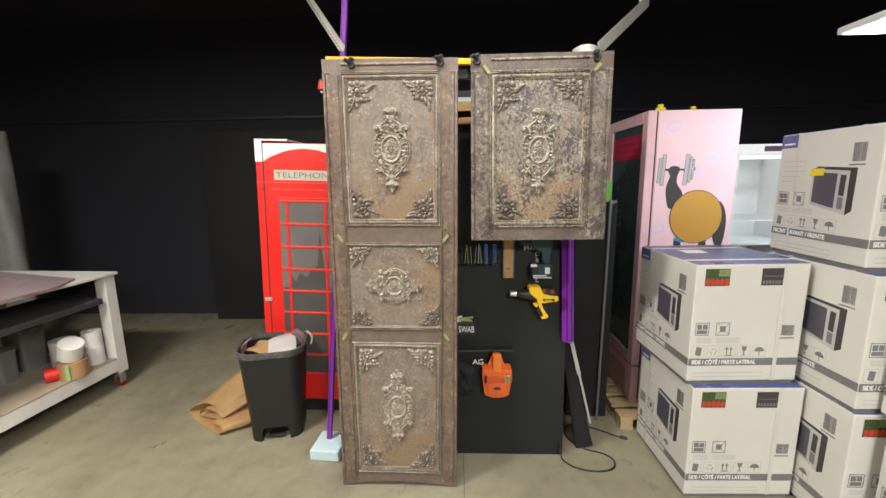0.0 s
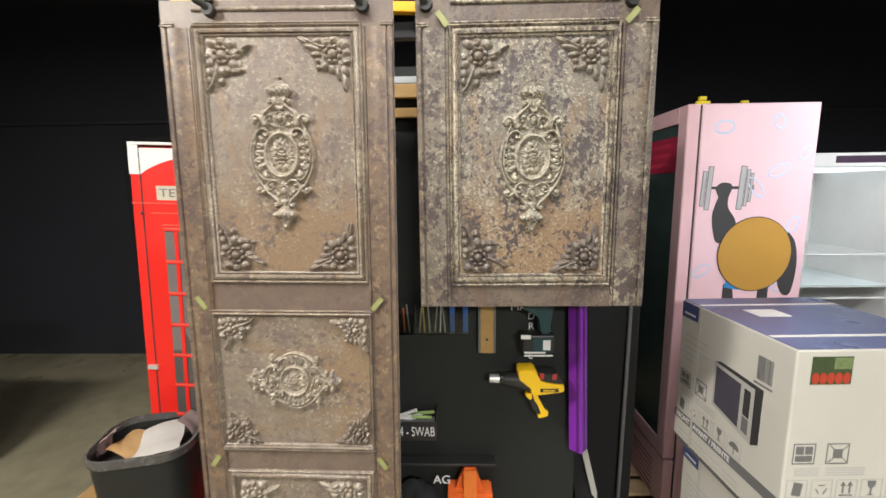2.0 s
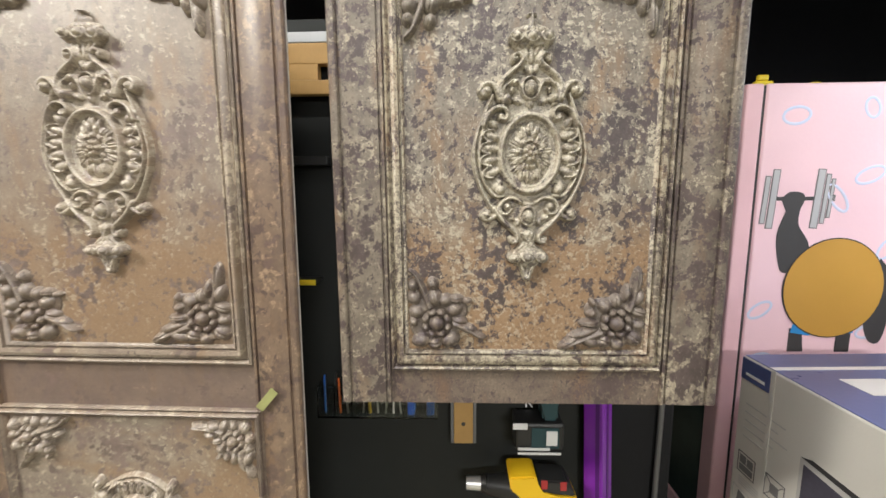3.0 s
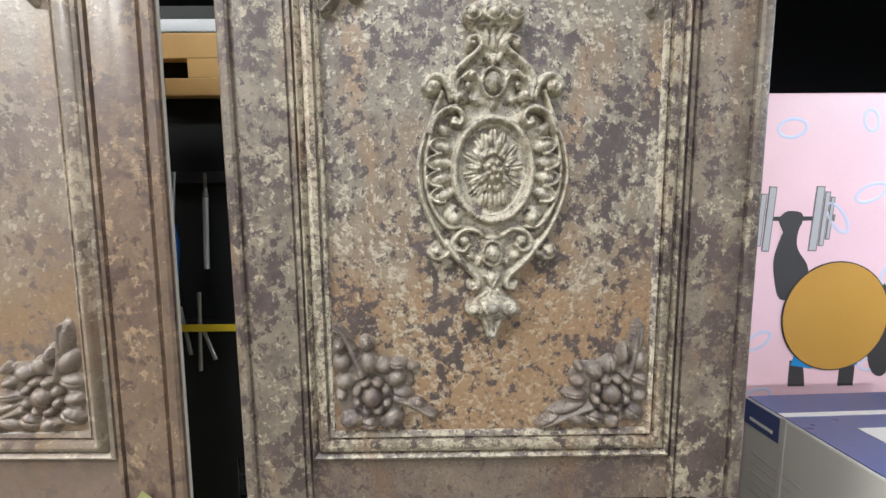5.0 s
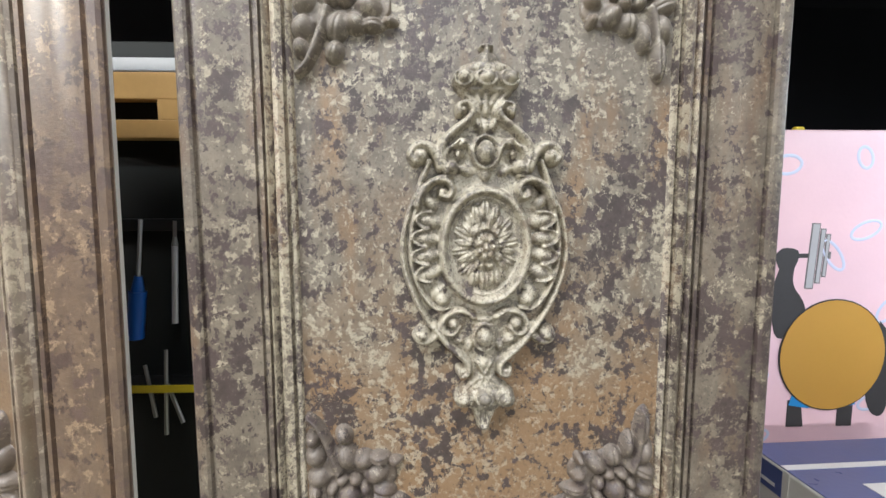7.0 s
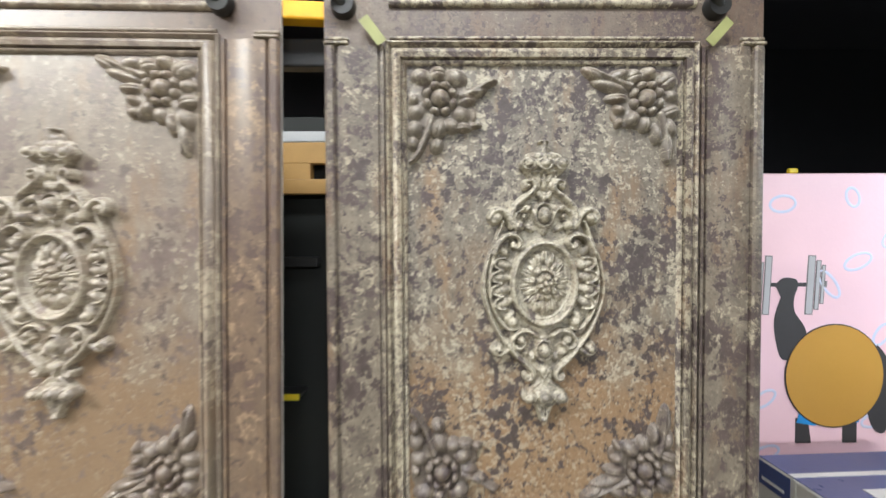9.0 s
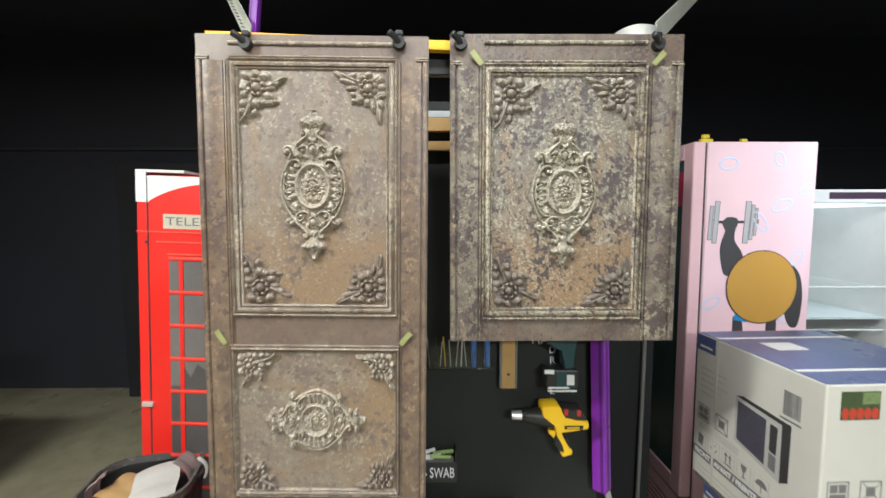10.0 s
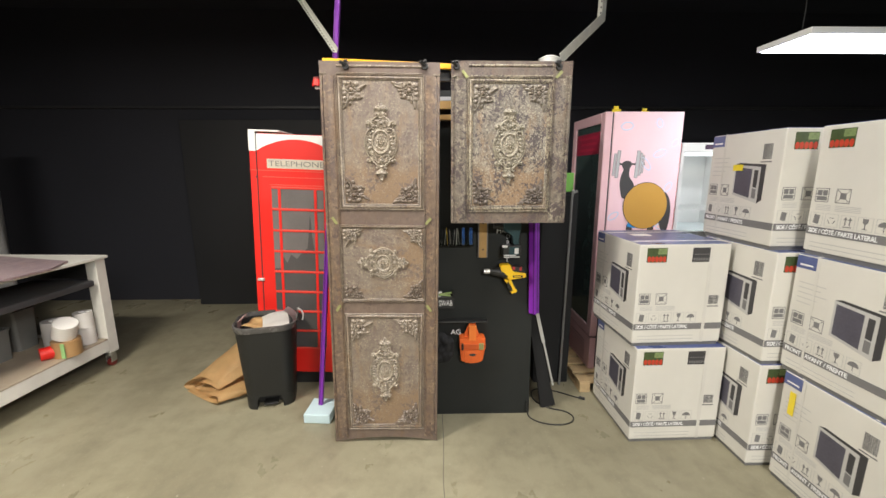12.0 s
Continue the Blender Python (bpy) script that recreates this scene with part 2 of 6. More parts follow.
BLACK_WALL = plain("black_wall_paint", (0.018, 0.019, 0.027), 0.75, vary=0.35, scale=1.2, grain=30, relief=0.05)
BLACK_CLOTH = plain("black_curtain", (0.010, 0.010, 0.011), 0.95, vary=0.3, scale=2.0, grain=200)
BLACK_CEIL = plain("black_ceiling_paint", (0.022, 0.023, 0.034), 0.9, vary=0.3, scale=1.0)
PEG = plain("black_board", (0.0075, 0.0095, 0.0085), 0.7, vary=0.3, scale=4, grain=60)
RED = plain("red_vinyl_wrap", (0.74, 0.019, 0.012), 0.46, vary=0.06)
RED_LIGHT = plain("light_red_print", (0.72, 0.10, 0.07), 0.4, vary=0.05)
WHITE = plain("white_enamel", (0.78, 0.78, 0.76), 0.35, vary=0.05)
WHITE_PAINT = plain("white_painted_wood", (0.70, 0.685, 0.64), 0.5, vary=0.10, scale=8)
CREAM = plain("cream_print", (0.55, 0.50, 0.40), 0.5)
INK = plain("dark_ink", (0.045, 0.043, 0.045), 0.6, vary=0.2)
INK_GREY = plain("grey_ink", (0.18, 0.176, 0.176), 0.6, vary=0.15)
INK_PALE = plain("pale_grey_ink", (0.49, 0.48, 0.46), 0.6, vary=0.1)
PANE = plain("dark_window_print", (0.085, 0.078, 0.078), 0.35, vary=0.4, scale=3.0)
PANE_GREY = plain("grey_window_print", (0.17, 0.155, 0.15), 0.35, vary=0.3, scale=3.0)
PINK = plain("pink_vinyl_wrap", (0.84, 0.58, 0.635), 0.4, vary=0.06, scale=2.5)
PINK_FRAME = plain("pink_painted_metal", (0.76, 0.49, 0.53), 0.38, vary=0.07)
PALE_BLUE = plain("pale_blue_print", (0.60, 0.64, 0.80), 0.45, vary=0.05)
TAN = plain("ochre_print", (0.52, 0.285, 0.055), 0.45, vary=0.05)
BLUE = plain("blue_print", (0.03, 0.26, 0.62), 0.45, vary=0.05)
NAVY = plain("navy_blue_print", (0.085, 0.110, 0.265), 0.30, vary=0.12)
DARK_GLASS = plain("dark_glass", (0.046, 0.074, 0.070), 0.10, vary=0.2, relief=0.0)
CARTON = plain("white_carton", (0.64, 0.62, 0.565), 0.62, vary=0.06, scale=3.0, grain=140, relief=0.10)
CARTON_BROWN = plain("brown_carton", (0.30, 0.19, 0.10), 0.75)
KRAFT = plain("kraft_paper", (0.66, 0.44, 0.205), 0.6, vary=0.15, scale=9)
TOMATO = plain("tomato_red_print", (0.52, 0.05, 0.025), 0.45)
DEEP_PURPLE = plain("deep_purple", (0.09, 0.012, 0.17), 0.4)
PURPLE = plain("purple_painted_steel", (0.20, 0.022, 0.37), 0.32, vary=0.10, coat=0.2)
STRUT_METAL = plain("dull_galvanised_steel", (0.52, 0.515, 0.45), 0.5, metal=0.15, vary=0.2, scale=14)
STEEL = plain("galvanised_steel", (0.45, 0.45, 0.42), 0.38, metal=0.8, vary=0.15)
CHROME = plain("bright_steel", (0.80, 0.80, 0.80), 0.34, metal=0.7, vary=0.05)
YELLOW = plain("yellow_plastic", (0.80, 0.50, 0.015), 0.38, vary=0.06)
YELLOW_BAR = plain("yellow_lacquer", (0.82, 0.42, 0.012), 0.4, vary=0.06)
YELLOW_TAPE = plain("yellow_tape", (0.80, 0.62, 0.03), 0.5)
LIME_TAPE = plain("lime_green_tape", (0.29, 0.30, 0.12), 0.55, vary=0.15, scale=40)
BLACK_PLASTIC = plain("black_plastic", (0.018, 0.018, 0.018), 0.42, vary=0.15)
BIN_PLASTIC = plain("charcoal_plastic", (0.013, 0.0135, 0.0128), 0.5, vary=0.15, grain=220, relief=0.25)
BAG = plain("black_bin_liner", (0.10, 0.095, 0.092), 0.25, vary=0.3, scale=20)
FOAM = plain("pale_blue_foam", (0.52, 0.66, 0.70), 0.75, vary=0.08, grain=250, relief=0.3)
WOOD = plain("light_plywood", (0.48, 0.29, 0.10), 0.5, vary=0.18, scale=12)
WOOD_PALE = plain("pale_pine", (0.52, 0.38, 0.21), 0.65, vary=0.2, scale=10)
ORANGE = plain("orange_canvas", (0.72, 0.13, 0.018), 0.65, vary=0.12, scale=30, grain=300, relief=0.3)
TEAL = plain("teal_plastic", (0.010, 0.050, 0.062), 0.4)
plain_red = plain("dull_red_plastic", (0.36, 0.03, 0.03), 0.45)
CLEAR = glassy("clear_plastic")
BLUE_PLASTIC = plain("blue_plastic", (0.02, 0.11, 0.42), 0.35)
plain_tub = plain("grey_tub_plastic", (0.20, 0.20, 0.19), 0.5)
LIME_PACK = plain("lime_green_packet", (0.34, 0.46, 0.16), 0.45)
plain_grey = plain("grey_card", (0.17, 0.17, 0.17), 0.7)
PAPER = plain("white_paper", (0.76, 0.74, 0.71), 0.7, vary=0.06)
PRINT_PANEL = patina("mottled_print", (0.52, 0.40, 0.42), (0.16, 0.12, 0.14), (0.40, 0.25, 0.18), 0.30, 0.25, 0.4)
GREEN = plain("green_print", (0.13, 0.35, 0.05), 0.5)
LAMP_WHITE = glow("lamp_diffuser", (0.93, 0.97, 1.0), 9.0)
WHITE_INK = plain("white_lettering", (0.80, 0.80, 0.80), 0.5, vary=0.03)


# ---- structure ----
X0, X1, Y0, Y1, TOP = -6.0, 6.2, -4.5, 4.65, 3.3


def structure(name, bm, material, label, category):
    return tagged(part(name, bm, material), label, category, kind="structure")


bm = bm_new()
add_box(bm, X0 - 0.1, X1 + 0.1, Y0 - 0.1, Y1 + 0.1, -0.1, 0.0)
floor = structure("floor", bm, CONCRETE, "polished olive grey concrete slab with stains", "floor")
bm = bm_new()
add_tube3(bm, [(0.135 + 0.004 * math.sin(i * 1.9) + 0.002 * math.sin(i * 5.1) + 0.012 * i / 14, 0.6 + 0.17 * i, 0.0) for i in range(22)], 0.0014, n=6, flat=0.5)
part("floor_crack", bm, INK, floor, "thin dark joint in the slab")
bm = bm_new()
add_box(bm, X0 - 0.1, X1 + 0.1, Y0 - 0.1, Y1 + 0.1, TOP, TOP + 0.1)
structure("ceiling", bm, BLACK_CEIL, "black painted ceiling", "ceiling")
for nm, a in (("wall_north", (X0 - 0.1, X1 + 0.1, Y1, Y1 + 0.1)), ("wall_south", (X0 - 0.1, X1 + 0.1, Y0 - 0.1, Y0)),
              ("wall_west", (X0 - 0.1, X0, Y0, Y1)), ("wall_east", (X1, X1 + 0.1, Y0, Y1))):
    bm = bm_new()
    add_box(bm, *a, 0.0, TOP)
    structure(nm, bm, BLACK_WALL, "matt black painted wall", "wall")

# ---- ceiling lights: one in view, two inferred, one added ----
def ceiling_light(x, y, z, lx, ly, power, tone=(1.0, 0.94, 0.855)):
    t = thing("ceiling_light", pose(x, y, z), "suspended rectangular white led panel light, switched on; one of the four is added", "ceiling light", "led panel lights")
    b = bm_new()
    add_box(b, -lx / 2, lx / 2, -ly / 2, ly / 2, 0.0, 0.03, 0.004)
    part("frame", b, WHITE, t)
    b = bm_new()
    add_box(b, -lx / 2 + 0.015, lx / 2 - 0.015, -ly / 2 + 0.015, ly / 2 - 0.015, -0.003, -0.0005)
    part("diffuser", b, LAMP_WHITE, t, "glowing white diffuser")
    for sx in (-1, 1):
        b = bm_new()
        add_cyl(b, (sx * lx * 0.42, 0, 0.03), (sx * lx * 0.42, 0, TOP - z), 0.003, n=6)
        part("hanger", b, BLACK_PLASTIC, t)
    lamp = bpy.data.lights.new("led_panel", "AREA")
    lamp.shape, lamp.size, lamp.size_y, lamp.energy, lamp.color = "RECTANGLE", lx * 0.95, ly * 0.95, power, tone
    o = new("led_panel_lamp", lamp)
    o.matrix_basis = pose(x, y, z - 0.012)
    return t


ceiling_light(2.485, 1.98, 2.20, 1.22, 0.33, 22, (0.95, 0.98, 1.0))
ceiling_light(-1.95, 0.50, 3.05, 1.0, 0.30, 150, (1.0, 0.93, 0.81))
# unseen light added above the panels to graze their relief
ceiling_light(0.2, 1.15, 2.95, 1.25, 0.40, 29)
ceiling_light(1.3, -2.2, 2.75, 1.25, 0.58, 260, (1.0, 0.96, 0.89))


# ---- panels with raised ornament ----
class Relief:
    """A cast relief in the x-z plane, in millimetres, standing out towards -y."""

    def __init__(self, x0, x1, z0, z1, step=1.0):
        self.xs, self.zs = np.arange(x0, x1 + step / 2, step), np.arange(z0, z1 + step / 2, step)
        self.x, self.z = np.meshgrid(self.xs, self.zs)
        self.h = np.full(self.x.shape, -1.0)

    def dome(self, cx, cz, rx, rz, h, rot=0.0, base=0.0, power=0.5):
        dx, dz = self.x - cx, self.z - cz
        u = (dx * math.cos(rot) + dz * math.sin(rot)) / rx
        v = (-dx * math.sin(rot) + dz * math.cos(rot)) / rz
        q = np.clip(1 - u * u - v * v, 0, 1)
        self.h = np.maximum(self.h, np.where(q > 0, base + h * q ** power, -1.0))

    def near(self, pts, r):
        """Distance to a line of points, over the line's radius there."""
        rs = r if isinstance(r, list) else [r] * len(pts)
        best = np.full(self.x.shape, 9.0)
        for (ax, az), (bx, bz), ra, rb in zip(pts, pts[1:], rs, rs[1:]):
            dx, dz = bx - ax, bz - az
            t = np.clip(((self.x - ax) * dx + (self.z - az) * dz) / max(1e-9, dx * dx + dz * dz), 0, 1)
            d = np.hypot(self.x - ax - t * dx, self.z - az - t * dz)
            best = np.minimum(best, d / (ra + (rb - ra) * t))
        return best

    def rope(self, pts, r, h, base=0.0):
        q = np.clip(1 - self.near(pts, r) ** 2, 0, 1)
        self.h = np.maximum(self.h, np.where(q > 0, base + h * np.sqrt(q), -1.0))

    def cut(self, pts, r, depth):
        self.h = np.where(self.h > 0, np.maximum(0.4, self.h - depth * np.exp(-self.near(pts, r) ** 2)), self.h)

    def mesh(self, name, material):
        a = np.clip(self.h, -0.8, None)
        p = np.pad(a, 1, mode="edge")
        a = (4 * a + p[:-2, 1:-1] + p[2:, 1:-1] + p[1:-1, :-2] + p[1:-1, 2:]) / 8
        keep = a > -0.75
        cell = keep[:-1, :-1] | keep[1:, :-1] | keep[:-1, 1:] | keep[1:, 1:]
        used = np.zeros(a.shape, bool)
        for i in (0, 1):
            for j in (0, 1):
                used[i:i + cell.shape[0], j:j + cell.shape[1]] |= cell
        index = np.cumsum(used.ravel()).reshape(a.shape) - 1
        co = np.stack([self.x[used], -a[used], self.z[used]], 1) * 0.001
        i, j = np.nonzero(cell)
        quads = np.stack([index[i, j], index[i, j + 1], index[i + 1, j + 1], index[i + 1, j]], 1)
        me = bpy.data.meshes.new(name)
        me.from_pydata(co.tolist(), [], quads.tolist())
        me.materials.append(material)
        me.shade_smooth()
        return me


def oval(a, b, n=48, z=0.0):
    return [(a * math.cos(2 * math.pi * i / n), z + b * math.sin(2 * math.pi * i / n)) for i in range(n + 1)]


def taper(k, r0, r1):
    return [r0 + (r1 - r0) * i / (k - 1) for i in range(k)]


def medallion_body():
    """Oval ring with shell lobes between two rims."""
    r = Relief(-90, 90, -86, 92)
    r.dome(0, 0, 76, 80, 2.2, power=0.15)
    r.dome(0, 0, 47, 61, 4.0, power=0.2)
    r.rope(oval(42.5, 56.5), 5.6, 10.0)
    r.rope(oval(35.5, 49.5), 1.5, 2.0, 3.0)
    for s in (-1, 1):
        for z in (27, 9, -9, -27):
            q = math.asin(z / 78)
            x, rot = s * 60 * math.cos(q), s * q * 0.9
            r.dome(x, z, 14, 7.8, 7.5, rot, power=0.35)
            r.rope([(x + s * (13 * math.cos(w) * math.cos(q) - 8.4 * math.sin(w) * math.sin(q) * 0.6), z + 8.4 * math.sin(w) + 6 * math.cos(w) * math.sin(q))
                    for w in [-1.7 + 3.4 * j / 9 for j in range(10)]], 1.9, 9.0)
        r.dome(s * 47, -47, 11, 8, 7.0, s * -0.8)
        r.dome(s * 43, -54, 8, 8, 10.5)
        inner = smooth_path([(s * x, z) for x, z in ((34, 72), (50, 68), (64, 50), (72, 25), (75, 0), (72, -26), (63, -48), (50, -63), (37, -63))])
        r.rope(inner, 3.0, 7.5)
        rim = smooth_path([(s * x, z) for x, z in ((56, 86), (66, 60), (77, 30), (82.5, 0), (80, -25), (70, -54), (58, -76), (50, -84))])
        r.rope(rim, 3.4, 6.5)
        r.cut([(s * x, z) for x, z in ((70, 48), (77, 20), (78.6, 0), (76, -26), (66, -52))], 1.2, 3.0)
        top = smooth_path([(s * x, z) for x, z in ((68, 42), (61, 58), (50, 67), (38, 66), (33, 58), (37, 50), (44, 52))])
        r.rope(top, taper(len(top), 4.6, 3.4), 10.0)
        r.dome(s * 42, 55, 6, 6, 9.0)
        r.dome(s * 55, 45, 11, 6.5, 6.5, s * 0.9)
    return r


def medallion_flower():
    r = Relief(-36, 36, -48, 48, 0.8)
    for k, n, a, c, long, wide, h in ((0, 12, 21, 29, 12, 6.2, 6.5), (1, 12, 18, 25, 11, 3.4, 8.5), (0, 9, 12, 16, 8, 5.0, 10.0)):
        for i in range(n):
            q = 2 * math.pi * (i + 0.5 * k) / n + 0.13
            x, z = a * math.cos(q), c * math.sin(q)
            r.dome(x, z, long, wide, h, math.atan2(z, x))
            r.cut([(x * 0.7, z * 0.7), (x * 1.45, z * 1.45)], 0.9, 2.0)
    for x, w in ((-8, 5), (0, 6), (8, 5)):
        r.dome(x, 33 - abs(x) * 0.5, w, 12, 8.0, -x * 0.04)
        r.dome(x * 1.1, -30 + abs(x) * 0.4, w + 1, 11, 8.0, x * 0.04)
        r.cut([(x, 20), (x * 1.2, 42)], 0.9, 2.4)
        r.cut([(x, -20), (x * 1.2, -40)], 0.9, 2.4)
    r.cut(oval(11, 14, 24), 1.2, 4.0)
    r.dome(0, 0, 10, 12.5, 10.0)
    for i in range(7):
        r.dome(6.2 * math.cos(i * 0.9), 8.0 * math.sin(i * 0.9), 3.0, 3.2, 4.0, base=8.0)
    r.dome(0, 0, 3.2, 3.6, 4.0, base=9.5)
    return r


def medallion_crest():
    r = Relief(-80, 80, 62, 204)
    r.dome(0, 96, 52, 26, 2.4, power=0.2)
    r.dome(0, 128, 24, 26, 2.4, power=0.2)
    for s in (-1, 1):
        arm = smooth_path([(s * x, z) for x, z in ((38, 76), (44, 92), (41, 105), (30, 117), (17, 127), (13, 135), (18, 142), (26, 140), (26, 133))])
        r.rope(arm, taper(len(arm), 5.6, 3.8), 9.5)
        r.dome(s * 22, 136, 5, 5, 8.5)
        hook = smooth_path([(s * x, z) for x, z in ((44, 80), (49, 93), (57, 101), (67, 101), (73, 93), (69, 86), (63, 88))])
        r.rope(hook, taper(len(hook), 6.0, 5.0), 9.0)
        r.dome(s * 64, 91, 8, 8, 11.0)
        leaf = smooth_path([(s * x, z) for x, z in ((12, 90), (17, 102), (25, 107), (31, 102), (38, 97), (40, 86), (34, 79))])
        r.rope(leaf, taper(len(leaf), 3.0, 3.8), 7.5)
        r.dome(s * 34, 80, 7.5, 7.5, 11.5)
        r.dome(s * 22, 104, 7, 5, 8.5, s * -0.6)
        r.dome(s * 20, 77, 9, 5.5, 6.5, s * 0.6)
        r.dome(s * 27, 93, 4.5, 6, 6.0)
        r.cut([(s * 23, 90), (s * 25, 84)], 2.2, 4.0)
    r.dome(0, 73, 6, 8, 6.0)
    r.rope(oval(12.5, 16, 24, 95), 2.6, 7.5)
    r.dome(0, 95, 10, 13, 12.5)
    for x in (-7, 0, 7):
        r.dome(x, 120 + abs(x) * 0.3, 4.6, 8, 6.5, -x * 0.05)
        r.dome(x * 1.3, 137, 4.5, 9, 6.0, -x * 0.03)
    for i in range(5):
        x = -16 + 8 * i
        r.rope([(x * 0.7, 142), (x * 1.3, 154)], 4.4, 6.0)
    r.rope([(-23, 155), (23, 155)], 3.6, 7.5)
    r.dome(0, 165, 33, 11, 9.0, power=0.35)
    for x in (-22.5, 0, 22.5):
        r.rope(oval(9.6, 7.6, 20, 165) if x == 0 else [(x + a, b) for a, b in oval(8.6, 7.8, 20, 165)], 1.6, 3.2, 8.0)
        r.dome(x, 165, 7.8 if x == 0 else 6.8, 6.4, 5.5, base=8.0)
    r.cut([(-30, 173.5), (30, 173.5)], 1.2, 4.0)
    r.dome(0, 176, 27, 9, 8.0, power=0.6)
    r.dome(0, 184, 13, 10, 7.5, power=0.7)
    r.rope([(0, 178), (0, 197)], [5.0, 3.0], 8.0)
    r.rope([(-4.5, 197), (4.5, 197)], 2.8, 7.0)
    return r


def medallion_pendant():
    r = Relief(-76, 76, -198, -62)
    r.dome(0, -88, 46, 24, 2.4, power=0.2)
    r.dome(0, -116, 22, 24, 2.4, power=0.2)
    for s in (-1, 1):
        scroll = smooth_path([(s * x, z) for x, z in ((12, -72), (22, -66), (35, -68), (43, -78), (41, -88), (32, -90), (27, -84))])
        r.rope(scroll, taper(len(scroll), 4.2, 3.6), 8.5)
        r.dome(s * 32, -79, 6.5, 6.5, 11.0)
        arm = smooth_path([(s * x, z) for x, z in ((52, -82), (46, -90), (36, -103), (24, -114), (17, -122), (17, -132), (24, -134), (26, -128))])
        r.rope(arm, taper(len(arm), 5.2, 3.6), 9.0)
        r.dome(s * 22, -130, 5, 5, 8.5)
        side = smooth_path([(s * x, z) for x, z in ((46, -88), (54, -96), (63, -99), (70, -93), (66, -86))])
        r.rope(side, taper(len(side), 5.0, 4.2), 8.0)
        r.dome(s * 63, -91, 7.5, 7.5, 11.0)
        r.dome(s * 26, -97, 8, 5, 6.5, s * 0.5)
        r.dome(s * 16, -104, 4.5, 7, 6.5)
    r.rope(oval(11, 14, 24, -94), 2.4, 7.0)
    r.dome(0, -94, 9, 11.5, 12.0)
    r.dome(0, -76, 12, 6, 5.5)
    r.dome(0, -122, 7, 8, 8.0)
    r.rope([(-6, -121), (0, -134), (6, -121)], [4.0, 2.0, 4.0], 7.5)
    for i in range(4):
        x = -12 + 8 * i
        r.rope([(x * 0.5, -138), (x * 1.5, -149)], 4.6, 6.0)
    r.dome(0, -148, 25, 7, 6.5, power=0.4)
    r.dome(0, -158, 31, 10, 9.0, power=0.35)
    for x in (-21.5, 0, 21.5):
        r.rope([(x + a, b) for a, b in oval(8.6, 7.2, 20, -158)], 1.5, 3.0, 8.0)
        r.dome(x, -158, 7.0, 6.2, 5.5, base=8.0)
    r.dome(0, -169, 19, 6, 7.0, power=0.4)
    for x in (-9, 0, 9):
        r.rope([(x, -172), (x * 0.35, -188)], 4.0, 6.5)
    r.dome(0, -191, 7, 5, 8.0)
    return r


def corner_relief(turned):
    """Corner spray of leaves round a flower; its two arms run along +x and +z."""
    r = Relief(-48, 92, -46, 96)
    rose = Relief(-29, 29, -29, 29, 0.8)
    if turned:
        leaves = ((-33, -3, 11, 8, 0), (-32, 18, 13, 9, 0.35), (-31, 40, 9, 14, 0.35), (-29, 66, 8, 22, 0.1), (-13, 48, 6.5, 14, 0.15), (2, 35, 9, 11, 0), (19, 27, 10, 12, -0.6),
                  (38, 33, 4.5, 7, -0.4), (38, 16, 9, 6.5, -0.4), (41, 0, 15, 6.5, 0), (50, -16, 24, 7, -0.3), (72, -33, 17, 7.5, -0.5), (40, -30, 16, 8.5, 0.4), (18, -29, 12, 11, 0.3), (-3, -34, 10, 9, 0), (-28, -24, 14, 12, 0.6))
        stems = (((14, -12), (40, -22), (72, -36)), ((-16, 16), (-24, 40), (-28, 84)))
    else:
        leaves = ((-32, 18, 11, 10, 0), (-36, 2, 7, 8, 0), (-25, -29, 14, 11, 0.3), (-3, -34, 10, 10, 0), (22, -28, 14, 12, 0.4), (35, 1, 13, 10.5, -0.2), (28, 22, 13, 10.5, 0.4), (-2, 41, 10, 13, 0.3),
                  (15, 37, 11, 9.5, 0.4), (32, 39, 11, 6.5, 0), (-35, 41, 10, 11, 0.3), (-5, 64, 8, 10, 0.3), (-37, 61, 7, 9, 0), (50, -10, 14, 7.5, -0.35), (66, -20, 13, 4.5, -0.4), (48, 36, 8, 4, 0))
        stems = (((-10, 24), (-20, 53), (-31, 76), (-41, 86)), ((22, 0), (44, -8), (72, -24)))
    r.dome(-2, 2, 42, 42, 3.4, power=0.15)
    r.dome(24, 20, 26, 20, 3.0, power=0.2)
    for i, (x, z, rx, rz, rot) in enumerate(leaves):
        r.dome(x, z, rx * 1.16, rz * 1.16, 9.5 + 1.8 * ((i * 37) % 5) / 4, rot, power=0.75)
        a, k = (rot, rx) if rx >= rz else (rot + math.pi / 2, rz)
        if i % 2:
            r.cut([(x - k * 0.8 * math.cos(a), z - k * 0.8 * math.sin(a)), (x + k * 0.8 * math.cos(a), z + k * 0.8 * math.sin(a))], 1.2, 1.8)
    for pts in stems:
        p = smooth_path(pts)
        r.rope(p, taper(len(p), 6.0, 3.0), 9.5)
    r.h = np.where(np.hypot(r.x, r.z) < 25.5, np.minimum(r.h, 1.6), r.h)
    for i in range(8):
        q = 2 * math.pi * i / 8 + 0.4
        rose.dome(18.5 * math.cos(q), 18.5 * math.sin(q), 6.6, 7.8, 10.5, q, power=0.55)
    rose.h = np.where(np.hypot(rose.x, rose.z) < 14.2, 1.2, rose.h)
    rose.dome(0, 0, 12.6, 12.6, 12.5, base=1.2)
    return r, rose


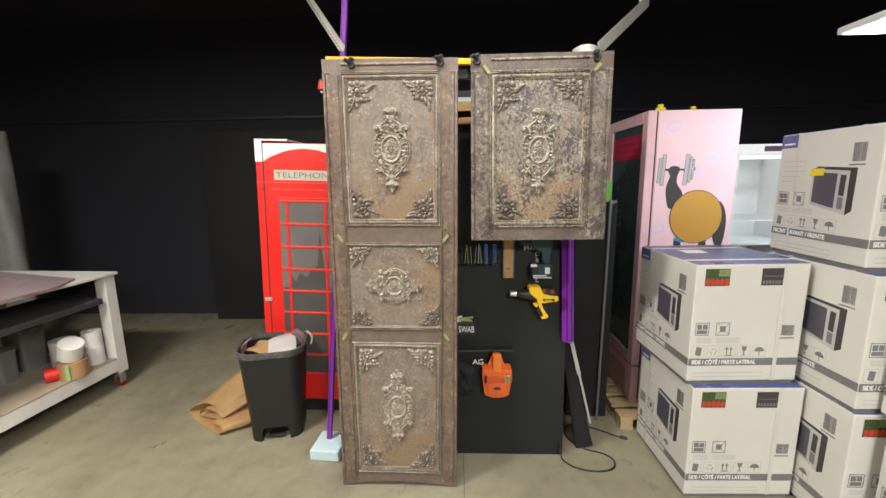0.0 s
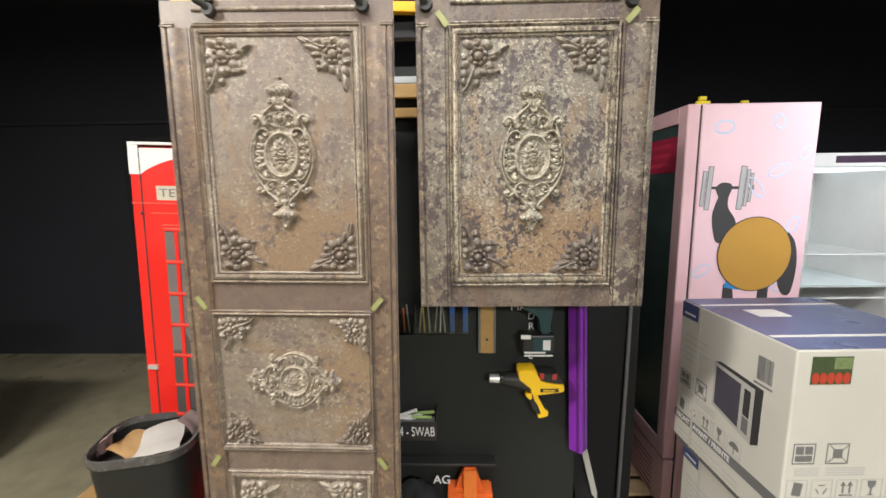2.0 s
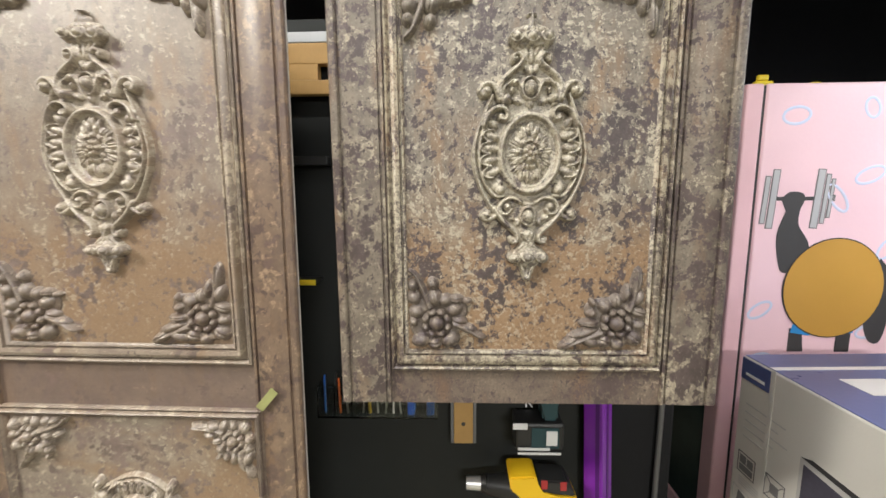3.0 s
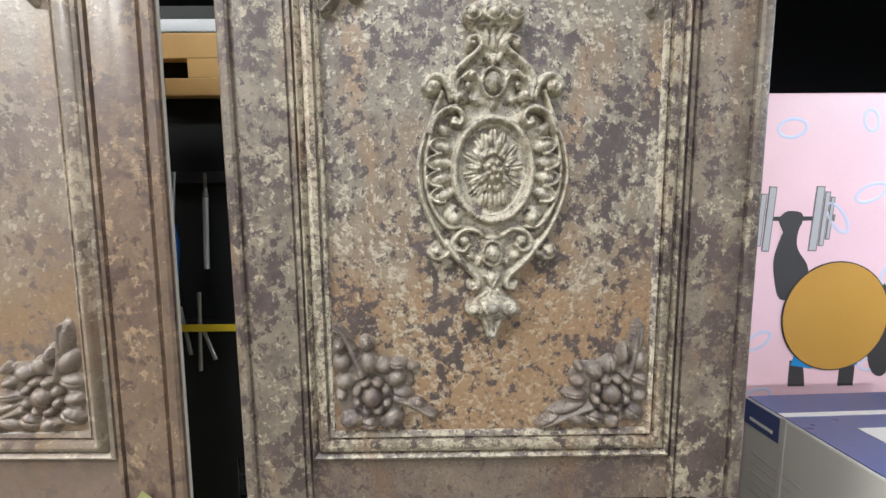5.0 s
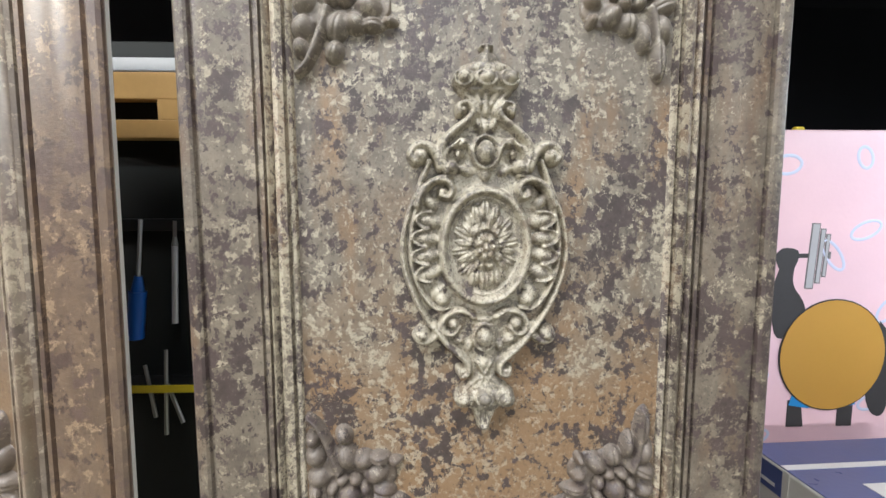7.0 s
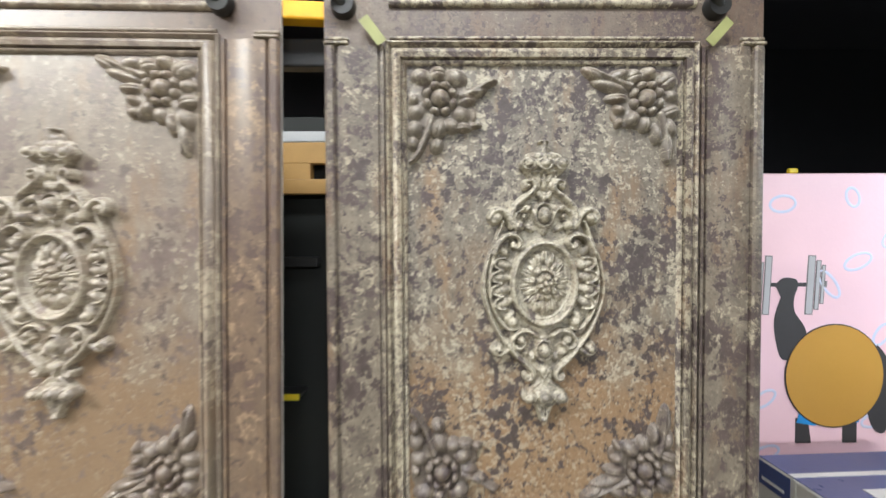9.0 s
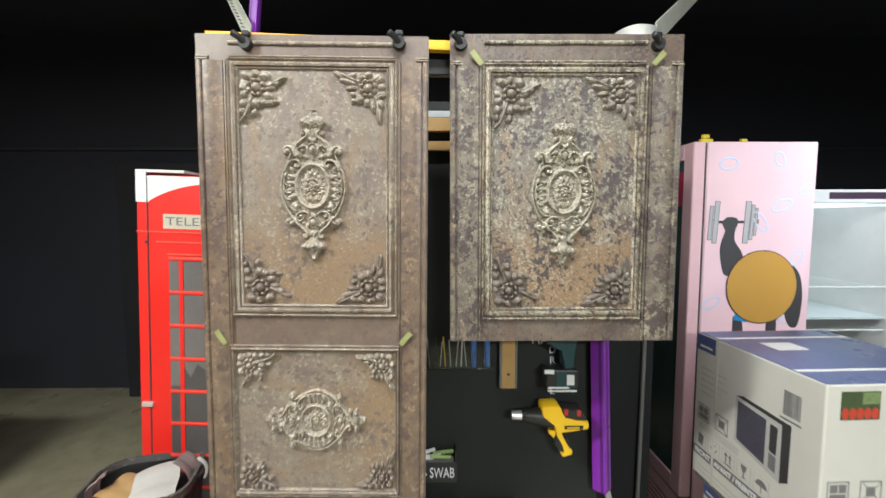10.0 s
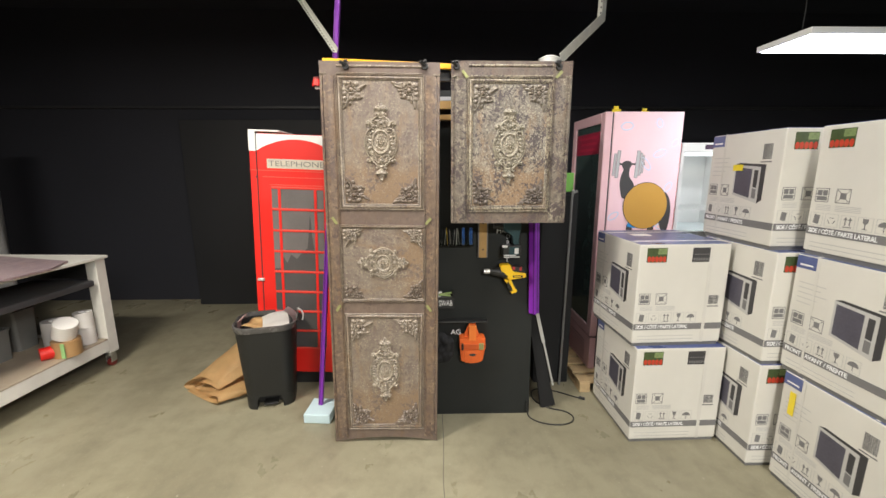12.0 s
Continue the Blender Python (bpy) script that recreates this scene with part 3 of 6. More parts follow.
# inwards share of the width, height in metres
PROFILE = ((0.0, 0.0), (0.0, 0.007), (0.10, 0.0095), (0.20, 0.006), (0.23, 0.002), (0.28, 0.002), (0.33, 0.009), (0.52, 0.0125), (0.70, 0.010), (0.74, 0.003), (0.79, 0.003), (0.84, 0.008), (0.93, 0.0065), (1.0, 0.0))


def moulding_mesh(x0, x1, z0, z1, side, low, top):
    """A mitred picture-frame moulding with its own width on the sides, at the foot and at the head."""
    b = bm_new()
    rows = [[b.verts.new((x, -h, z)) for x, z in ((x0 + u * side, z0 + u * low), (x1 - u * side, z0 + u * low), (x1 - u * side, z1 - u * top), (x0 + u * side, z1 - u * top))] for u, h in PROFILE]
    for ra, rb in zip(rows, rows[1:]):
        for j in range(4):
            b.faces.new((ra[j], ra[(j + 1) % 4], rb[(j + 1) % 4], rb[j]))
    return b


# distance from the board's edge and height, in metres
BORDER = ((0.0, 0.0), (0.0, 0.004), (0.003, 0.0068), (0.010, 0.0074), (0.0125, 0.0055), (0.0135, 0.0008), (0.0165, 0.0008), (0.0175, 0.0052), (0.022, 0.0062), (0.044, 0.0064), (0.047, 0.0046), (0.066, 0.0050), (0.0668, 0.0008), (0.0690, 0.0008), (0.0698, 0.0062), (0.0735, 0.0066), (0.0738, 0.0))


def border_mesh(x, z0, z1, s, k):
    """Upright stepped strip along a board's edge with a deep thin groove."""
    b = bm_new()
    lo = [b.verts.new((x - s * u * k, -h, z0)) for u, h in BORDER]
    hi = [b.verts.new((x - s * u * k, -h, z1)) for u, h in BORDER]
    for i in range(len(BORDER) - 1):
        b.faces.new((lo[i], lo[i + 1], hi[i + 1], hi[i]))
    b.faces.new(lo)
    b.faces.new(hi)
    return b


RELIEFS = {}


def relief(name, material):
    """Each relief is modelled once; the second panel's copies take its own finish."""
    if not RELIEFS:
        for nm, r in (("medallion", medallion_body()), ("flower", medallion_flower()), ("crest", medallion_crest()), ("pendant", medallion_pendant())):
            RELIEFS[nm] = r.mesh(nm, SKIN["light"])
        for turned in (False, True):
            for nm, r in zip(("corner_ornament", "rosette"), corner_relief(turned)):
                RELIEFS[nm, turned] = r.mesh(nm, SKIN["corner"])
    ob = new(name if isinstance(name, str) else name[0], RELIEFS[name])
    if ob.data.materials[0] is not material:
        ob.material_slots[0].link = "OBJECT"
        ob.material_slots[0].material = material
    return ob


def ornament_panel(name, m, w, h, tiles, tapes, label, skin, bottom_cut=0.0):
    """A board with moulded tiles: each is (middle x, half width, z0, z1, medallion z, lying, moulding widths)."""
    t = thing(name, m, label, "decorative panel", "hanging ornament panels")
    b = bm_new()
    nx, nz = 12, max(8, int(h / 0.05))
    grid = []
    for back in (0, 1):
        g = []
        for i in range(nz + 1):
            row = []
            for j in range(nx + 1):
                u = j / nx * 2 - 1
                z = h * i / nz
                if i == 0:
                    z += bottom_cut * (u * u - 1) * -1.0
                row.append(b.verts.new((u * w / 2, (0.005 if back else 0.0), z)))
            g.append(row)
        grid.append(g)
    for g in grid:
        for i in range(nz):
            for j in range(nx):
                b.faces.new((g[i][j], g[i][j + 1], g[i + 1][j + 1], g[i + 1][j]))
    f, k = grid
    for i in range(nz):
        for j in (0, nx):
            b.faces.new((f[i][j], f[i + 1][j], k[i + 1][j], k[i][j])).material_index = 1
    for j in range(nx):
        for i in (0, nz):
            b.faces.new((f[i][j], f[i][j + 1], k[i][j + 1], k[i][j])).material_index = 1
    sheet = part("sheet", b, skin["rail"], t, "thin board with a brown weathered tin finish and a white core")
    sheet.data.materials.append(BOARD_CORE)
    for (xc, half, z0, z1, zc, lying, (side, low, top)) in tiles:
        b = bm_new()
        fx, f0, f1 = half - side + 0.001, z0 + low - 0.001, z1 - top + 0.001
        hw, hh = fx, (f1 - f0) / 2
        if lying:
            hw, hh = hh, hw
        add_box(b, -hw, hw, -0.0015, 0.001, -hh, hh)
        part("field", b, skin["field"], t, "mottled flaking cream and brown field with a rusty stain", pose(xc, 0, (f0 + f1) / 2, 0, -90 if lying else 0, 0))
        part("moulding", moulding_mesh(xc - half, xc + half, z0, z1, side, low, top), skin["moulding"], t, "worn cream moulded frame", soft=50)
        if lying:
            place = pose(xc, -0.0015, zc) @ Matrix.Rotation(radians(-90), 4, "Y") @ Matrix.Diagonal((1.0, 1.5, 0.69, 1))
        else:
            place = pose(xc, -0.0015, zc) @ Matrix.Diagonal((1, 1.7, 0.985, 1))
        medal = relief("medallion", skin["light"])
        medal.parent = t
        medal.matrix_basis = place
        medal["label"] = "raised oval medallion ring with shell lobes"
        for nm, lab in (("flower", "raised flower of many petals"), ("crest", "scrolled crest with an urn tip"), ("pendant", "scrolled pendant with an urn tip")):
            o = relief(nm, skin["light"])
            o.parent = medal
            o["label"] = lab
            if nm == "flower":
                o.matrix_basis = Matrix.Diagonal((1.14, 1.0, 1.14, 1))
        k1, k2 = (0.80, 0.80) if lying else (1.0, 1.0)
        for sx in (-1, 1):
            for sz in (-1, 1):
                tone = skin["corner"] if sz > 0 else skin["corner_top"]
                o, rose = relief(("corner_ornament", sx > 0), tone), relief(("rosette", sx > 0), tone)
                rose.parent = o
                o.parent = t
                cx, cz = fx - 0.046 * k1, 0.046 * k2
                if lying:
                    turn = Matrix.Rotation(radians(-90), 4, "Y") @ Matrix.Diagonal((1, 1, -1, 1))
                else:
                    turn = Matrix.Identity(4)
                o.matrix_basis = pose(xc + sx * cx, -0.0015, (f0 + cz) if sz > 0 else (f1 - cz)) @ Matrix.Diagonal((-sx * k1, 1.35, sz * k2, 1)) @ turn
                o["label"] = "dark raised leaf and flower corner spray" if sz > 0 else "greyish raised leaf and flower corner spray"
    z1 = tiles[0][3]
    for s in (-1, 1):
        room = w / 2 - tiles[0][1] - s * tiles[0][0]
        part("edge_strip", border_mesh(s * (w / 2 - 0.001), 0.003 if not bottom_cut else bottom_cut + 0.004, z1 - 0.006, s, (room - 0.004) / 0.0735), skin["border"], t, "stepped upright edge strip with a dark groove", soft=35)
        b = bm_new()
        for z, d in ((z1 + 0.004, 0.005), (z1 - 0.003, 0.009)):
            add_box(b, s * (w / 2 - 0.001) if s < 0 else w / 2 - 0.034, -w / 2 + 0.034 if s < 0 else w / 2 - 0.001, -d, 0.0, z - 0.0022, z + 0.0022, 0.001, 1)
        part("strip_head", b, skin["moulding"], t)
    xc, half = tiles[0][:2]
    b = bm_new()
    add_tube3(b, [(xc - half + 0.004, -0.0005, h - 0.022), (xc + half - 0.004, -0.0005, h - 0.022)], 0.006, n=10)
    part("head_bead", b, skin["moulding"], t, soft=60)
    b = bm_new()
    add_tube3(b, [(xc - half + 0.006, -0.0005, z1 + 0.006), (xc + half - 0.006, -0.0005, z1 + 0.006)], 0.0028, n=8)
    part("head_bead", b, skin["moulding"], t, soft=60)
    for x, z, a in tapes:
        b = bm_new()
        add_box(b, -0.007, 0.007, -0.0125, -0.0115, -0.021, 0.021)
        part("tape", b, LIME_TAPE, t, "strip of lime green masking tape", pose(x, 0, z, 0, a, 0))
    return t


R_TILE = [(-0.004, 0.215, 0.060, 0.733, 0.402, False, (0.0285, 0.035, 0.033))]
panel_r = ornament_panel("ornament_panel", pose(0.488, 1.927, 1.292, 0, 0, 0), 0.607, 0.808, R_TILE,
                         ((-0.2355, 0.744, -37), (0.234, 0.743, 42)),
                         "short weathered cream-brown panel with one raised medallion, clamped up", SKIN)
L_TILES = [(0.0, 0.2175, 1.362, 2.028, 1.705, False, (0.030, 0.033, 0.028)), (0.0, 0.229, 0.858, 1.283, 1.077, True, (0.016, 0.022, 0.019)), (0.0, 0.2175, 0.082, 0.792, 0.454, False, (0.030, 0.033, 0.030))]
panel_l = ornament_panel("ornament_panel", pose(-0.192, 1.917, 0.004, 0, 0.7, 0), 0.594, 2.088, L_TILES,
                         ((-0.249, 1.305, -35), (0.241, 1.305, 40), (-0.247, 0.825, 35), (0.246, 0.825, -35)),
                         "tall weathered cream-brown panel with three ornament tiles, touching the floor", SKIN_WARM, bottom_cut=0.028)


def spring_clamp(x, z, y):
    t = thing("spring_clamp", pose(x, y, z), "black plastic spring clamp gripping the panel's top edge", "clamp", "clamps on the panels")
    b = bm_new()
    add_cyl(b, (0, -0.008, 0), (0, -0.022, 0), 0.017, 0.015, 18)
    part("pad", b, BLACK_PLASTIC, t, soft=40)
    b = bm_new()
    add_tube3(b, smooth_path([(0, -0.016, 0.0), (-0.010, -0.026, 0.010), (-0.024, -0.036, 0.018)]), [0.008] * 6 + [0.0085] * 6 + [0.006], n=10)
    part("handle", b, BLACK_PLASTIC, t, soft=60)
    b = bm_new()
    add_box(b, -0.010, 0.010, -0.016, 0.030, 0.018, 0.032, 0.004)
    part("jaw", b, BLACK_PLASTIC, t)
    return t


for x, z in ((-0.332, 2.067), (0.055, 2.068), (0.212, 2.072), (0.722, 2.072)):
    spring_clamp(x, z, 1.920 if x < 0.15 else 1.935)

# ---- bars, posts and struts that hold the panels ----
t = thing("yellow_bar", pose(0, 1.955, 2.105), "long yellow lacquered wooden bar behind the panels' top edge", "bar")
bm = bm_new()
add_box(bm, -0.455, 0.21, -0.012, 0.012, -0.006, 0.020, 0.003)
part("bar", bm, YELLOW_BAR, t)
t.matrix_basis = pose(0, 1.955, 2.078, 0, 2.2, 0)
t = thing("clamp_rail", pose(0, 1.99, 2.045), "dark grey steel rail behind the panels", "rail")
bm = bm_new()
add_box(bm, -0.44, 0.76, -0.012, 0.012, -0.03, 0.012, 0.003)
part("rail", bm, plain("dark_grey_steel", (0.045, 0.045, 0.047), 0.45, 0.3), t)


def purple_post(p0, p1, label, w=0.027):
    d = Vector(p1) - Vector(p0)
    t = thing("steel_post", Matrix.Translation(p0) @ d.to_track_quat("Z", "Y").to_matrix().to_4x4(), label, "post", "purple posts")
    b = bm_new()
    add_box(b, -w / 2, w / 2, -w / 2, w / 2, 0, d.length, 0.003)
    part("tube", b, PURPLE, t)
    b = bm_new()
    for s in (-1, 1):
        add_box(b, -0.10 * w, 0.10 * w, s * w / 2 - 0.001, s * w / 2 + 0.001, 0.004, d.length - 0.004)
        add_box(b, s * w / 2 - 0.001, s * w / 2 + 0.001, 0.14 * w, 0.34 * w, 0.004, d.length - 0.004)
    part("groove", b, DEEP_PURPLE, t, "dark groove along the post")
    return t


purple_post((-0.655, 2.215, 0.062), (-0.365, 2.20, 3.0), "long purple steel post leaning on a foam block")
t = thing("foam_block", pose(-0.645, 2.19, 0, 0, 0, -4), "pale blue foam block under the purple post", "foam block")
bm = bm_new()
add_box(bm, -0.085, 0.085, -0.095, 0.095, 0, 0.062, 0.006)
part("block", bm, FOAM, t)


def strut(name, pts, label, w=0.04):
    t = thing(name, Matrix.Translation(pts[0]), label, "steel strut", "slotted steel struts")
    for a, c in zip(pts, pts[1:]):
        d = Vector(c) - Vector(a)
        m = Matrix.Translation(Vector(a) - Vector(pts[0])) @ d.to_track_quat("Z", "Y").to_matrix().to_4x4()
        b = bm_new()
        add_box(b, -w / 2, w / 2, -0.0015, 0.0015, 0, d.length)
        add_box(b, -w / 2, -w / 2 + 0.003, 0.0016, w, 0, d.length)
        part("angle_bar", b, STRUT_METAL, t, at=m)
        b = bm_new()
        n = int(d.length / 0.032)
        for i in range(n):
            add_cyl(b, (0.003, -0.0022, 0.016 + i * 0.032), (0.003, 0.0022, 0.016 + i * 0.032), 0.006, n=10)
        part("bolt_hole", b, INK, t, at=m)
    return t


strut("slotted_strut", [(-0.43, 2.13, 2.19), (-1.05, 2.98, 3.05)], "slotted galvanised steel strut rising to the ceiling", 0.025)
strut("slotted_strut", [(0.73, 1.99, 2.10), (1.10, 2.40, 2.44), (1.12, 2.42, 3.25)], "bent slotted steel strut rising to the ceiling", 0.05)
t = thing("paper_plate", pose(0.685, 1.975, 2.10), "round white dish on top of the panel rail", "dish")
bm = bm_new()
add_cyl(bm, (0, 0, 0), (0, 0, 0.022), 0.045, 0.055, 28)
add_cyl(bm, (0, 0, 0.022), (0, 0, 0.034), 0.055, 0.03, 28)
part("dish", bm, WHITE, t, soft=50)

# ---- tool board ----
def peg(z):
    """The leaning board's face at height z."""
    return 2.178 + 0.03 * z


board = thing("tool_board", pose(0.13, peg(0), 0, -1.72, 0, 0), "tall matt black tool board standing on the floor", "tool board")
bm = bm_new()
add_box(bm, -0.55, 0.58, 0.0, 0.02, 0.0, 2.02, 0.002)
part("sheet", bm, PEG, board)
bm = bm_new()
add_box(bm, -0.55, -0.51, 0.021, 0.06, 0.0, 2.0)
part("stile", bm, BLACK_PLASTIC, board)
bm = bm_new()
add_box(bm, 0.54, 0.58, 0.021, 0.06, 0.0, 2.0)
part("stile", bm, BLACK_PLASTIC, board)

purple_post((0.713, peg(0.695) - 0.032, 0.695), (0.674, peg(2.0) - 0.032, 2.0), "purple steel upright at the tool board's edge", 0.047)
t = thing("spirit_level", pose(-0.03, peg(1.85) - 0.028, 1.85), "plywood level with two long slots, hung on the tool board", "level")
bm = bm_new()
add_box(bm, -0.34, 0.34, -0.01, 0.012, 0.0, 0.030, 0.002)
add_box(bm, -0.34, 0.34, -0.01, 0.012, 0.062, 0.105, 0.002)
for x0, x1 in ((-0.34, -0.19), (0.02, 0.109), (0.25, 0.34)):
    add_box(bm, x0, x1, -0.0098, 0.0118, 0.0299, 0.0621)
part("body", bm, WOOD, t)
bm = bm_new()
add_box(bm, -0.34, 0.34, -0.011, 0.013, 0.1051, 0.127, 0.002)
part("metal_edge", bm, plain("grey_aluminium", (0.40, 0.41, 0.42), 0.5, 0.3), t, "grey aluminium top edge")

t = thing("tool_shelf", pose(-0.06, peg(1.438) - 0.002, 1.438), "thin black tool ledge with a yellow front strip", "tool rack")
bm = bm_new()
add_box(bm, -0.12, 0.12, -0.05, 0.0, 0.0, 0.006)
part("ledge", bm, BLACK_PLASTIC, t)
bm = bm_new()
add_box(bm, -0.12, 0.12, -0.053, -0.0501, -0.003, 0.010, 0.001)
part("strip", bm, YELLOW_TAPE, t, "bright yellow strip")
t = thing("tool_rail", pose(-0.05, peg(1.7) - 0.002, 1.700), "black tool rail on the board", "tool rack")
bm = bm_new()
add_box(bm, -0.14, 0.14, -0.03, 0.0, 0.0, 0.02, 0.002)
part("rail", bm, BLACK_PLASTIC, t)


def screwdriver(x, z, grip, label, hl=0.10, sl=0.10):
    t = thing("screwdriver", pose(x, peg(z) - 0.033, z, 0, 6, 0), label, "screwdriver", "hand tools on the board")
    b = bm_new()
    add_cyl(b, (0, 0, hl), (0, 0, hl + sl), 0.0032, n=12)
    part("shaft", b, CHROME, t, soft=40)
    b = bm_new()
    add_cyl(b, (0, 0, 0), (0, 0, hl * 0.8), 0.012, 0.013, 12)
    add_cyl(b, (0, 0, hl * 0.8), (0, 0, hl + 0.006), 0.010, 0.006, 12)
    part("grip", b, grip, t, soft=40)
    return t


screwdriver(-0.066, 1.52, BLUE_PLASTIC, "screwdriver with a blue and black grip, hung tip up")
t = thing("craft_knife", pose(0.000, peg(1.55) - 0.033, 1.545, 0, 3, 0), "slim silver craft knife hung blade up", "craft knife", "hand tools on the board")
bm = bm_new()
add_cyl(bm, (0, 0, 0), (0, 0, 0.13), 0.0048, n=14)
part("grip", bm, CHROME, t, soft=40)
bm = bm_new()
add_cyl(bm, (0, 0, 0.131), (0, 0, 0.145), 0.0054, 0.003, 12)
add_box(bm, -0.003, 0.003, -0.0005, 0.0005, 0.1451, 0.172)
part("blade", bm, STEEL, t)
for x, z0, z1, lean in ((-0.030, 1.39, 1.48, 8), (-0.014, 1.360, 1.505, -3), (0.014, 1.380, 1.45, 18)):
    t = thing("needle_file", pose(x, peg(z0) - 0.045, z0, 0, -lean, 0), "thin dark steel hand file on the tool ledge", "file", "hand tools on the board")
    bm = bm_new()
    add_cyl(bm, (0, 0, 0), (0, 0, z1 - z0), 0.0035, 0.003, 10)
    part("shaft", bm, STEEL, t, soft=40)

# blade tray
t = thing("parts_tray", pose(0.195, peg(1.128) - 0.002, 1.128), "clear plastic tray holding knives with blue grips, on the board", "tool tray")
bm = bm_new()
add_box(bm, -0.14, 0.135, -0.062, -0.059, 0.0, 0.075)
add_box(bm, -0.14, 0.135, -0.0589, 0.0, 0.0, 0.003)
part("tray", bm, CLEAR, t)
for i in range(8):
    bm = bm_new()
    add_box(bm, -0.14 + i * 0.039, -0.138 + i * 0.039, -0.0588, 0.0, 0.0031, 0.075)
    part("divider", bm, CLEAR, t)
KNIVES = (BLUE_PLASTIC, BLACK_PLASTIC, ORANGE, STEEL, BLACK_PLASTIC, STEEL, YELLOW, STEEL, STEEL, PAPER, STEEL)
for i, mat in enumerate(KNIVES):
    x = -0.125 + i * 0.0175
    bm = bm_new()
    add_box(bm, -0.0018, 0.0018, -0.003, 0.003, 0.0, 0.092 + 0.008 * math.sin(i * 2.3), 0.0008, 1)
    part("knife", bm, mat, t, "thin knife standing in the tray", pose(x, -0.047, 0.006, 0, 6 * math.sin(i * 1.7), 0))
for x, w in ((0.066, 0.016), (0.110, 0.017)):
    bm = bm_new()
    add_box(bm, x, x + w, -0.057, -0.03, 0.006, 0.104, 0.003)
    part("knife_grip", bm, BLUE_PLASTIC, t, "blue grip")

t = thing("wooden_batten", pose(0.389, peg(1.055) - 0.022, 1.048), "varnished plywood batten with two holes, hung on the board", "batten")
bm = bm_new()
add_box(bm, -0.0225, 0.0225, -0.008, 0.012, 0.0, 0.40, 0.002)
part("batten", bm, WOOD, t)
for s in (-1, 1):
    bm = bm_new()
    add_box(bm, min(s * 0.0228, s * 0.030), max(s * 0.0228, s * 0.030), -0.0075, 0.0115, 0.0, 0.40, 0.001, 1)
    part("metal_edge", bm, plain_grey, t, "thin dark grey metal edge")
for z in (0.05, 0.21):
    bm = bm_new()
    add_cyl(bm, (0, -0.0088, z), (0, -0.0075, z), 0.005, n=12)
    part("hole", bm, INK, t)

# lettering on the board
for i, ch in enumerate("DRILL"):
    lettering("letter", ch, 0.034, WHITE_INK, board, pose(0.416, -0.003, 1.172 - 0.036 * i))
lettering("lettering", "MA", 0.040, WHITE_INK, board, pose(0.372, -0.003, 1.206))
lettering("letter", "AG", 0.045, WHITE_INK, board, pose(0.097, -0.045, 0.580))


def heat_gun():
    t = thing("heat_gun", pose(0.520, peg(0.97) - 0.06, 0.968), "yellow and black heat gun hanging on the board", "heat gun")

    def slab(name, pts, mat, y, depth, bevel, label=""):
        b = bm_new()
        add_poly(b, pts, y, depth)
        b.faces.new([v for v in b.verts if abs(v.co.y - y) < 1e-6])
        bmesh.ops.bevel(b, geom=list(b.edges), offset=bevel, segments=2, affect="EDGES")
        return part(name, b, mat, t, label, soft=40)
    b = bm_new()
    add_cyl(b, (-0.125, 0, 0.004), (-0.092, 0, 0.003), 0.0145, 0.0155, 20)
    part("nozzle", b, CHROME, t, "bare steel nozzle", soft=40)
    b = bm_new()
    add_cyl(b, (-0.0919, 0, 0.003), (-0.080, 0, 0.003), 0.017, 0.021, 20)
    add_cyl(b, (-0.0799, 0, 0.003), (-0.010, 0, -0.004), 0.021, 0.032, 24)
    add_cyl(b, (-0.0099, 0, -0.004), (0.030, 0, -0.006), 0.033, 0.034, 24)
    part("barrel", b, BLACK_PLASTIC, t, "black barrel", soft=40)
    slab("body", [(-0.031, 0.045), (0.028, 0.0475), (0.0415, 0.0065), (0.121, -0.004), (0.1235, -0.029), (0.028, -0.0426), (0.009, -0.032), (0.017, -0.015), (-0.0077, -0.0016), (-0.027, 0.012)], YELLOW, 0.034, 0.070, 0.004)
    slab("motor_cover", [(0.0306, 0.0366), (0.099, 0.034), (0.1126, 0.009), (0.119, -0.004), (0.0425, 0.004)], BLACK_PLASTIC, 0.030, 0.062, 0.004, "black motor cover")
    for x, z in ((0.047, 0.027), (0.089, 0.024)):
        b = bm_new()
        add_box(b, x - 0.007, x + 0.007, -0.0345, -0.0315, z - 0.010, z + 0.011, 0.0012, 1)
        part("button", b, plain_red, t, "red switch cap")
    b = bm_new()
    add_box(b, 0.042, 0.103, -0.0375, -0.0355, -0.028, -0.015, 0.001, 1)
    part("name_plate", b, BLACK_PLASTIC, t)
    b = bm_new()
    add_box(b, 0.050, 0.090, -0.0385, -0.0376, -0.024, -0.020)
    part("name_bar", b, YELLOW, t)
    slab("rubber_grip", [(0.017, -0.0645), (0.036, -0.055), (0.066, -0.081), (0.074, -0.105), (0.040, -0.122), (0.0197, -0.097)], BLACK_PLASTIC, 0.013, 0.026, 0.003, "black rubber grip")
    slab("grip", [(0.020, -0.043), (0.036, -0.043), (0.050, -0.081), (0.066, -0.108), (0.076, -0.111), (0.074, -0.125), (0.044, -0.134), (0.039, -0.125), (0.0525, -0.116), (0.039, -0.086), (0.025, -0.0645)], YELLOW, 0.017, 0.036, 0.002)
    slab("trigger", [(-0.002, -0.046), (0.020, -0.046), (0.021, -0.062), (0.014, -0.073), (0.008, -0.060), (-0.001, -0.058)], YELLOW, 0.010, 0.022, 0.002)
    return t


heat_gun()


